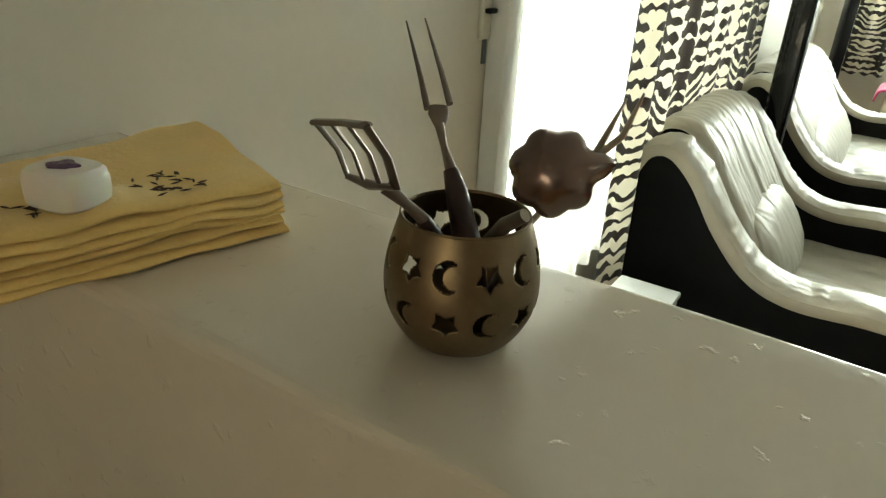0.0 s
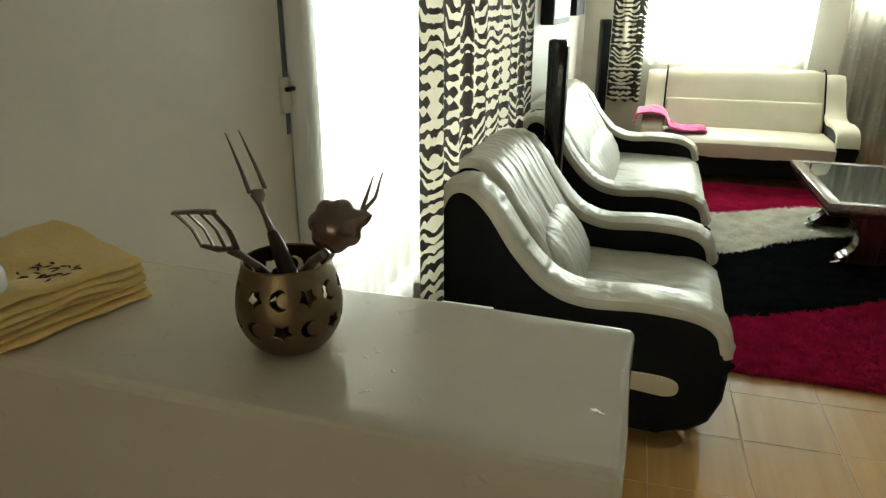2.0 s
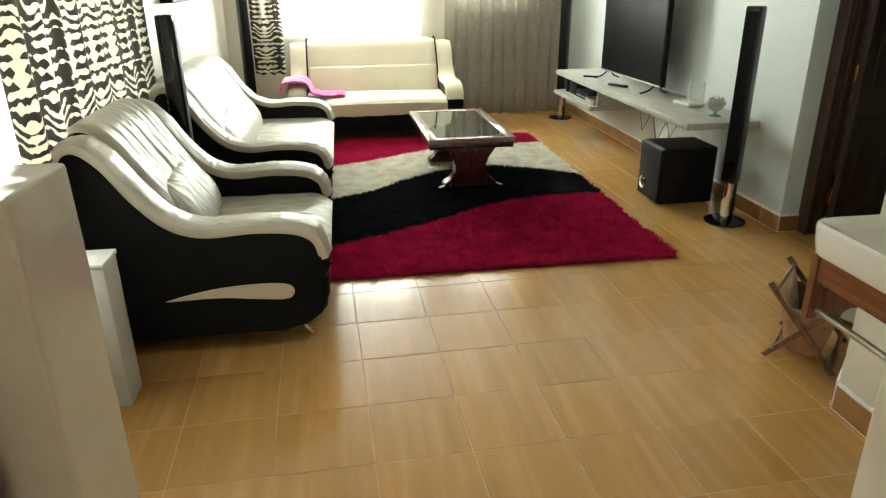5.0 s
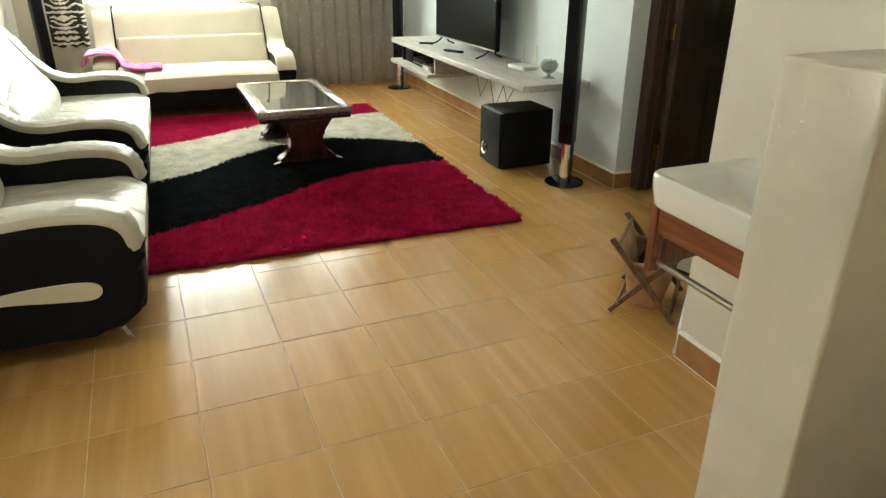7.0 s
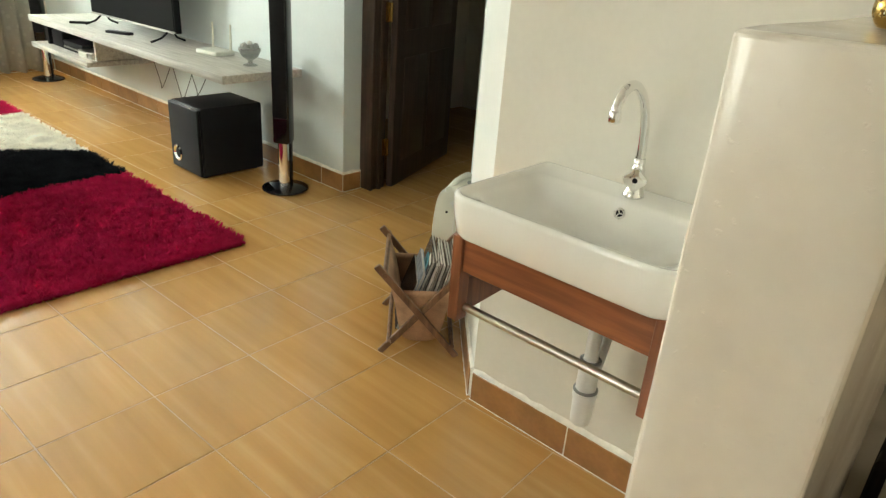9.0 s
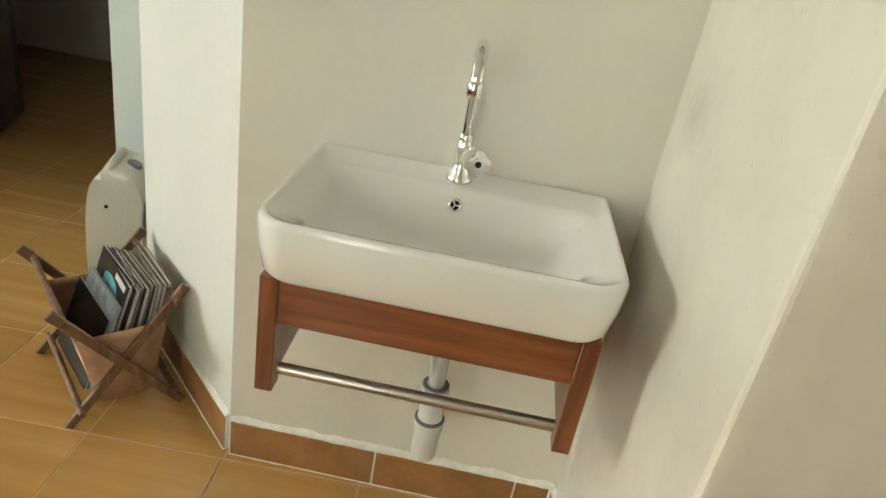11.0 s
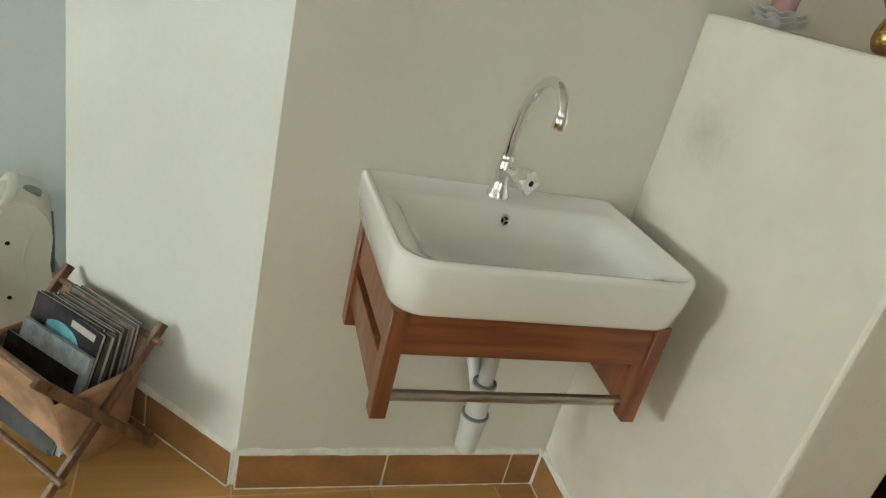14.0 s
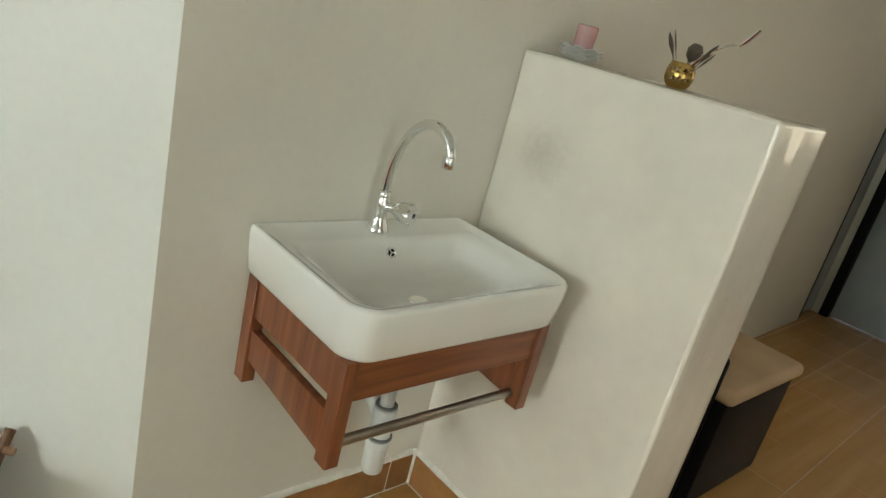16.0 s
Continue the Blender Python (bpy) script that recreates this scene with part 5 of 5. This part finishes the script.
for r, z in ((0.012, 0.022), (0.017, 0.027), (0.0215, 0.040), (0.0245, 0.060), (0.023, 0.0665), (0.013, 0.068)):
    loops.append([KM @ Vector((r * (1 + 0.12 * math.cos(4 * t)) * math.cos(t), r * (1 + 0.12 * math.cos(4 * t)) * math.sin(t), z)) for t in [2 * math.pi * k / 48 for k in range(48)]])
kn = part("knob", loft(bmesh.new(), loops), CHROME, tap, "chrome cross knob")
part("knob_badge", lathe([(0.0, 0.0), (0.006, 0.0), (0.006, 0.0012), (0.0, 0.0016)], 16, KM @ pose(0, 0, 0.0678), False, False), BLACKM, kn, "dark round badge")

stand = base("basin_stand", Matrix.Identity(4), "reddish wooden basin frame with a steel towel rail", "stand")
for y0, y1 in ((0.892, 0.922), (1.400, 1.430)):
    part("front_post", bx(2.225, 2.262, y0, y1, 0.522, 0.743, 0.002, 1), CHERRYX, stand)
    part("back_post", bx(2.555, 2.592, y0, y1, 0.50, 0.743, 0.002, 1), CHERRYX, stand)
    part("top_side_rail", bx(2.262, 2.555, y0 + 0.005, y1 - 0.005, 0.655, 0.743, 0.002, 1), CHERRYX, stand)
    ol = [(2.262, 0.625), (2.555, 0.625), (2.555, 0.555), (2.262, 0.535)]
    part("lower_side_rail", plate(ol, y0 + 0.006, y1 - 0.006, r=0.0015), CHERRYX, stand)
part("apron", bx(2.232, 2.252, 0.922, 1.400, 0.655, 0.743, 0.0015, 1), CHERRY, stand)
part("towel_rail", tube([(2.256, 0.918, 0.552), (2.256, 1.404, 0.552)], 0.0105, 16), STEEL, stand, "brushed steel towel rail")
for y in (0.95, 1.372):
    part("screw", lathe([(0.0, 0), (0.0035, 0), (0.003, 0.0015), (0, 0.002)], 10, pose(2.40, y - 0.043 if y < 1 else y + 0.043, 0.69, 90 if y > 1 else -90, 0, 0), False, False), STEEL, stand)

trap = base("bottle_trap", Matrix.Identity(4), "grey-white plastic bottle trap and waste pipe under the basin", "waste trap")
QX, QY = 2.42, 1.132
part("tail_pipe", lathe([(0.017, 0.40), (0.017, 0.745)], 24, pose(QX, QY, 0)), PVC, trap)
part("ring_nut", lathe([(0.021, 0.437), (0.028, 0.440), (0.028, 0.457), (0.021, 0.460)], 24, pose(QX, QY, 0)), PVC, trap)
part("trap_body", lathe([(0.024, 0.365), (0.025, 0.38), (0.025, 0.425), (0.021, 0.44)], 28, pose(QX, QY, 0)), PVC, trap)
part("seal_ring", lathe([(0.0255, 0.374), (0.0305, 0.376), (0.0305, 0.380), (0.0255, 0.382)], 28, pose(QX, QY, 0), False, False), GREYP, trap, "dark rubber seal")
part("seal_ring", lathe([(0.0215, 0.459), (0.0265, 0.461), (0.0265, 0.464), (0.0205, 0.466)], 28, pose(QX, QY, 0), False, False), GREYP, trap, "dark rubber seal")
part("trap_cup", lathe([(0.0, 0.278), (0.022, 0.279), (0.0255, 0.284), (0.0275, 0.356), (0.030, 0.358), (0.030, 0.373), (0.026, 0.376)], 28, pose(QX, QY, 0), False), PVCT, trap, "frosted trap cup")
part("wall_pipe", tube(smooth_line([(QX, QY, 0.405), (QX + 0.03, QY, 0.43), (QX + 0.08, QY + 0.010, 0.49), (QX + 0.125, QY + 0.018, 0.522), (2.597, QY + 0.02, 0.53)], 4), 0.0165, 18), PVC, trap)
part("wall_flange", lathe([(0.022, 0), (0.034, 0.0), (0.032, 0.006), (0.022, 0.01)], 24, pose(2.595, QY + 0.02, 0.53, 0, -90, 0)), PVC, trap)

mir = base("round_mirror", pose(2.594, 1.155, 1.69, 0, -90, 0), "round wall mirror with a thin black frame above the basin", "mirror")
part("mirror_glass", lathe([(0.0, 0.008), (0.322, 0.008), (0.322, 0.004)], 64, None, False, False), MIRROR, mir)
part("mirror_frame", lathe([(0.318, 0.0), (0.34, 0.0), (0.342, 0.010), (0.338, 0.018), (0.328, 0.018), (0.32, 0.010), (0.318, 0.0)], 64, None, False, False), BLACKM, mir, "thin black frame")

# ---- on the half wall by the basin ----
pot2 = pierced_pot("small_brass_pot", pose(2.24, 0.70, 1.2815), 0.64, BRASSB, "small bright brass pot holding metal leaves and a bud", ((0.060, 20, True, 0.0095), (0.030, 35, True, 0.0095)), 160, 8)
orn = base("metal_flower", pose(2.24, 0.70, 1.2835) @ Matrix.Diagonal((1.25, 1.25, 1.15, 1)), "dark metal bud with leaves standing in the small pot", "ornament")
part("bud", lathe([(0.0, 0.0), (0.004, 0.004), (0.003, 0.05), (0.011, 0.058), (0.014, 0.072), (0.008, 0.082), (0.0, 0.084)], 7, pose(0, 0, 0, 4, -8, 0), False, False), PEWTER, orn)
for (tx, ty, tz), w in (((0.045, 0, 0.092), 0.009), ((0.03, 0.01, 0.098), 0.006), ((-0.05, 0.0, 0.088), 0.010), ((-0.045, -0.01, 0.072), 0.007)):
    p, q = Vector((0, 0, 0.005)), Vector((tx, ty, tz))
    part("leaf", tube([p, p.lerp(q, 0.55), p.lerp(q, 0.75), p.lerp(q, 0.88), q], [0.0015, 0.002, w, w * 0.8, 0.0008], 10, flat=0.2), PEWTER, orn)
part("curled_stem", tube(smooth_line([(0, 0, 0.02), (-0.03, 0, 0.062), (-0.065, 0, 0.09), (-0.085, 0, 0.094), (-0.108, 0, 0.125)], 5), [0.0028] * 21, 8), CHROME, orn, "bright curled stem")

dish = base("candle_dish", pose(2.51, 0.70, 1.2815) @ Matrix.Diagonal((1.15, 1.15, 1.0, 1)), "stack of crimped white dishes with a pink candle jar", "candle")
for k in range(3):
    loops = []
    for r, z in ((0.018, 0.0), (0.022, 0.001), (0.034, 0.008), (0.045, 0.013), (0.0455, 0.0145), (0.034, 0.0105), (0.02, 0.003)):
        loops.append([Vector((r * (1 + 0.06 * math.sin(9 * t + k) * (r > 0.03)) * math.cos(t), r * (1 + 0.06 * math.sin(9 * t + k) * (r > 0.03)) * math.sin(t), z + k * 0.009 + 0.003 * math.sin(9 * t + k) * (r > 0.03))) for t in [2 * math.pi * j / 60 for j in range(60)]])
    part("crimped_dish", loft(bmesh.new(), loops), mat("pale_dish_%d" % k, (0.72, 0.70, 0.67), 0.35, bump=0.05), dish)
part("candle", lathe([(0.0, 0.022), (0.019, 0.022), (0.0205, 0.03), (0.0225, 0.08), (0.019, 0.083), (0.0, 0.08)], 28, None, False, False), WAXP, dish, "dusty pink candle")

# ---- magazine rack by the diagonal wall ----
rack = base("magazine_rack", pose(2.742, 1.80, 0, 0, 0, 45), "folding wooden magazine rack with a canvas sling full of magazines", "magazine rack")
RL, RWd, RH = 0.345, 0.285, 0.325
for x in (0.0, RL):
    for s in (0, 1):
        y0, y1 = (0.012, RWd) if s == 0 else (RWd, 0.012)
        bm = bmesh.new()
        dd = Vector((0, y1 - y0, RH)).normalized()
        ang = math.degrees(math.atan2(y0 - y1, RH))
        box(bm, -0.007, 0.007, -0.0125, 0.0125, 0.0, RH / math.cos(radians(ang)) + 0.03, 0.002, 1, m=pose(x + (0.0145 if s else 0), y0, 0.0, ang, 0, 0))
        for v in bm.verts:
            v.co.z = max(v.co.z, 0.0)
        part("cross_leg", bm, RACKW, rack)
for y, z in ((0.02, 0.318), (RWd - 0.01, 0.318), (0.03, 0.05), (RWd - 0.03, 0.05)):
    part("rod", tube([(-0.012, y, z), (RL + 0.025, y, z)], 0.0085, 12), RACKW, rack)
bm = bmesh.new()
prof = smooth_line([(0, 0.02, 0.318), (0, 0.05, 0.20), (0, 0.075, 0.08), (0, 0.11, 0.05), (0, 0.18, 0.05), (0, 0.215, 0.08), (0, 0.24, 0.20), (0, RWd - 0.01, 0.318)], 5)
rows = [[bm.verts.new((0.024 + (RL - 0.03) * j / 12, p.y, p.z + 0.004 * noise.noise(Vector((j * 0.4, p.y * 20, p.z * 9))))) for j in range(13)] for p in prof]
for a, b2 in zip(rows, rows[1:]):
    for j in range(12):
        bm.faces.new((a[j], a[j + 1], b2[j + 1], b2[j]))
sl = part("sling", bm, CANVAS, rack, "printed canvas sling")
sl.modifiers.new("thickness", "SOLIDIFY").thickness = 0.003
for x in (0.026, RL - 0.008):
    bm = bmesh.new()
    low = [p for p in prof if p.z < 0.25]
    bm.faces.new([bm.verts.new((x + 0.004 * noise.noise(Vector((p.y * 30, p.z * 30, x))), p.y, p.z)) for p in low])
    gus = part("sling_end", bm, CANVAS, rack, "printed canvas end panel")
    gus.modifiers.new("thickness", "SOLIDIFY").thickness = 0.003
for i in range(13):
    y = 0.062 + i * 0.0122
    lean = 21 + i * 0.9 + rl.uniform(-1.5, 1.5)
    hh, ln = (0.29 if i < 11 else 0.255 if i == 11 else 0.2) + rl.uniform(-0.012, 0.008), 0.225 + rl.uniform(-0.02, 0.02)
    x0 = 0.06 + rl.uniform(-0.012, 0.012)
    mg = base("magazine", rack.matrix_world @ pose(x0, y + 0.02, 0.062, lean * 0.6, 0, rl.uniform(-3, 3)), "glossy magazine standing in the wooden rack", "magazine", "magazines in the rack")
    t = 0.0082 + rl.random() * 0.0016
    part("page_block", bx(0.002, ln - 0.002, -t / 2, t / 2, 0.002, hh - 0.002, 0.001, 1), PAPER, mg)
    cv = COVERS[(4, 3, 4, 3, 4, 3, 3, 4, 3, 0, 0, 2, 0)[i]]
    for s in (-1, 1):
        cover = part("cover", bx(0, ln, s * (t / 2 + 0.0006) - 0.0006, s * (t / 2 + 0.0006) + 0.0006, 0, hh), cv, mg)
        if s > 0 and i in (8, 9, 10):
            yf = t / 2 + 0.0012
            part("title_bar", bx(0.02, ln * 0.45, yf, yf + 0.0006, hh - 0.026, hh - 0.010), PAPER, cover, "pale title lettering bar")
            if i == 10:
                part("cover_disc", lathe([(0.0, 0.0), (0.055, 0.0), (0.055, 0.0006), (0.0, 0.0006)], 32, pose(ln * 0.55, yf, hh - 0.07, -90, 0, 0) @ Matrix.Diagonal((1.25, 0.7, 1, 1)), False, False), COVERS[1], cover, "teal oval picture")

# ---- fan heater ----
heat = base("fan_heater", pose(3.19, 2.195, 0, 0, 0, -76) @ Matrix.Diagonal((1, 1, 0.95, 1)), "ivory plastic fan heater with a carrying grip standing in the niche", "heater")
side = smooth_line([(-0.10, 0, 0.02), (-0.105, 0, 0.2), (-0.095, 0, 0.38), (-0.07, 0, 0.46), (-0.02, 0, 0.49), (0.03, 0, 0.47), (0.06, 0, 0.40), (0.055, 0, 0.28), (0.085, 0, 0.16), (0.10, 0, 0.08), (0.10, 0, 0.02)], 5)
part("body", plate([(p.x, p.z) for p in side], -0.10, 0.10, r=0.018), WPLASTIC, heat)
part("grip", tube(smooth_line([(-0.05, -0.085, 0.462), (-0.03, -0.06, 0.497), (-0.025, 0.0, 0.507), (-0.03, 0.06, 0.497), (-0.05, 0.085, 0.462)], 5), 0.013, 12), WPLASTIC, heat, "ivory carrying grip")
part("dial", lathe([(0.0, 0), (0.024, 0), (0.022, 0.012), (0.0, 0.014)], 20, pose(0.015, 0.0, 0.474, 0, 18, 0), False, False), GREYP, heat, "grey dial")
for i in range(14):
    part("grille_slat", bx(0.052 + 0.003 * (i % 2), 0.066, -0.075, 0.075, 0.26 + i * 0.009, 0.265 + i * 0.009), GREYP, heat)
for s in (-1, 1):
    seam = smooth_line([(0.022, s * 0.1005, 0.425), (0.0, s * 0.1005, 0.36), (-0.005, s * 0.1005, 0.28), (0.03, s * 0.1005, 0.17), (0.045, s * 0.1005, 0.04)], 6)
    part("seam", tube(seam, 0.0014, 8), PVC, heat, "moulded seam between the two shells")
    part("badge", lathe([(0.0, 0), (0.017, 0), (0.017, 0.0012), (0, 0.0012)], 4, pose(-0.012, s * 0.1, 0.415, -90 * s, 0, 0), False, False), PVC, heat, "small diamond badge")
for z in (0.20, 0.37):
    part("screw_hole", lathe([(0.0, 0), (0.0065, 0), (0.0065, 0.0015), (0, 0.0015)], 12, pose(-0.04, 0.10, z, -90, 0, 0), False, False), BLACKM, heat)
    part("screw_hole", lathe([(0.0, 0), (0.006, 0), (0.006, 0.0015), (0, 0.0015)], 12, pose(-0.04, -0.10, z, 90, 0, 0), False, False), BLACKM, heat)
for x in (-0.07, 0.07):
    part("foot", bx(x - 0.02, x + 0.02, -0.09, 0.09, 0, 0.022, 0.005, 2), GREYP, heat)

# ---- dining side furniture ----
bench = base("padded_bench", Matrix.Identity(4), "black bench with a tan padded seat against the wall", "bench")
part("body", bx(2.09, 2.592, -0.50, 0.04, 0.0, 0.40, 0.012, 3), BLACKM, bench)
part("cushion", bx(2.07, 2.592, -0.52, 0.05, 0.40, 0.455, 0.025, 4), TAN, bench, "tan padded cushion")
seat = base("floral_settee", Matrix.Identity(4), "black-framed settee with a brown floral cushion beside the half wall", "settee")
part("frame", bx(2.30, 2.59, 0.10, 0.50, 0.0, 0.30, 0.02, 3), BLACKM, seat)
part("cushion", wrinkle(bx(2.31, 2.585, 0.105, 0.49, 0.30, 0.44, 0.04, 4), 0.004, 9), FLORAL, seat, "brown floral cushion")
part("side_arm", bx(2.12, 2.59, 0.055, 0.10, 0.0, 0.56, 0.02, 4), BLACKM, seat, "rounded black side arm")
part("tube_frame", tube(smooth_line([(2.50, 0.53, 0.0), (2.50, 0.53, 0.58), (2.51, 0.50, 0.62), (2.53, 0.2, 0.63)], 4), 0.014, 12), BLACKM, seat, "black tubular frame")
part("cross_bar", tube([(2.44, 0.53, 0.52), (2.58, 0.53, 0.52)], 0.012, 12), BLACKM, seat)
chair = base("dining_chair", pose(0.08, 0.30, 0), "black high-backed dining chair pushed against the half wall", "chair")
part("seat", bx(-0.22, 0.22, -0.22, 0.20, 0.42, 0.48, 0.02, 3), TAN, chair)
part("backrest", bx(-0.20, 0.20, 0.185, 0.225, 0.50, 1.05, 0.018, 3), BLACKM, chair)
for x in (-0.2, 0.2):
    part("leg", bx(x - 0.018, x + 0.018, -0.2, -0.164, 0, 0.42, 0.004, 1), BLACKM, chair)
    part("leg", bx(x - 0.018, x + 0.018, 0.185, 0.221, 0, 0.5, 0.004, 1), BLACKM, chair)

# ---- floor tiles ----
P = 0.3443
FT = Matrix.Rotation(radians(2), 4, "Z")
INV = FT.inverted()
me = mesh_of(bx(-P / 2 + 0.0022, P / 2 - 0.0022, -P / 2 + 0.0022, P / 2 - 0.0022, -0.008, 0.0, 0.0008, 1), "tile", TILE)
near, rest = [], []
for i in range(-6, 22):
    for j in range(-17, 26):
        q = Vector((0.895 + P * (i + 0.5), 2.56 + P * (j + 0.5), 0))
        w = FT @ q
        if -0.6 < w.x < 3.75 and -0.45 < w.y < 7.95:
            near.append(w)
        elif -0.6 < w.x < 6.0 and -3.1 < w.y < 7.95 and not (w.x > 3.75 and not 1.2 < w.y < 4.8):
            rest.append(w)
near.sort(key=lambda w: (w.y, w.x))
rt = random.Random(9)
for k, w in enumerate(near):
    if k < 300:
        ob = new("tile", me)
        ob.matrix_world = Matrix.Translation((w.x, w.y, rt.uniform(-0.0005, 0.0004))) @ FT
        ob.parent = floor
    else:
        rest.append(w)
bm = bmesh.new()
for w in rest:
    box(bm, -P / 2 + 0.0022, P / 2 - 0.0022, -P / 2 + 0.0022, P / 2 - 0.0022, -0.008, -0.0002, m=Matrix.Translation(w) @ FT)
ob = tagged(part("far_tiles", bm, TILE, floor, smooth=False), "brown glazed floor tiles", kind="stuff")
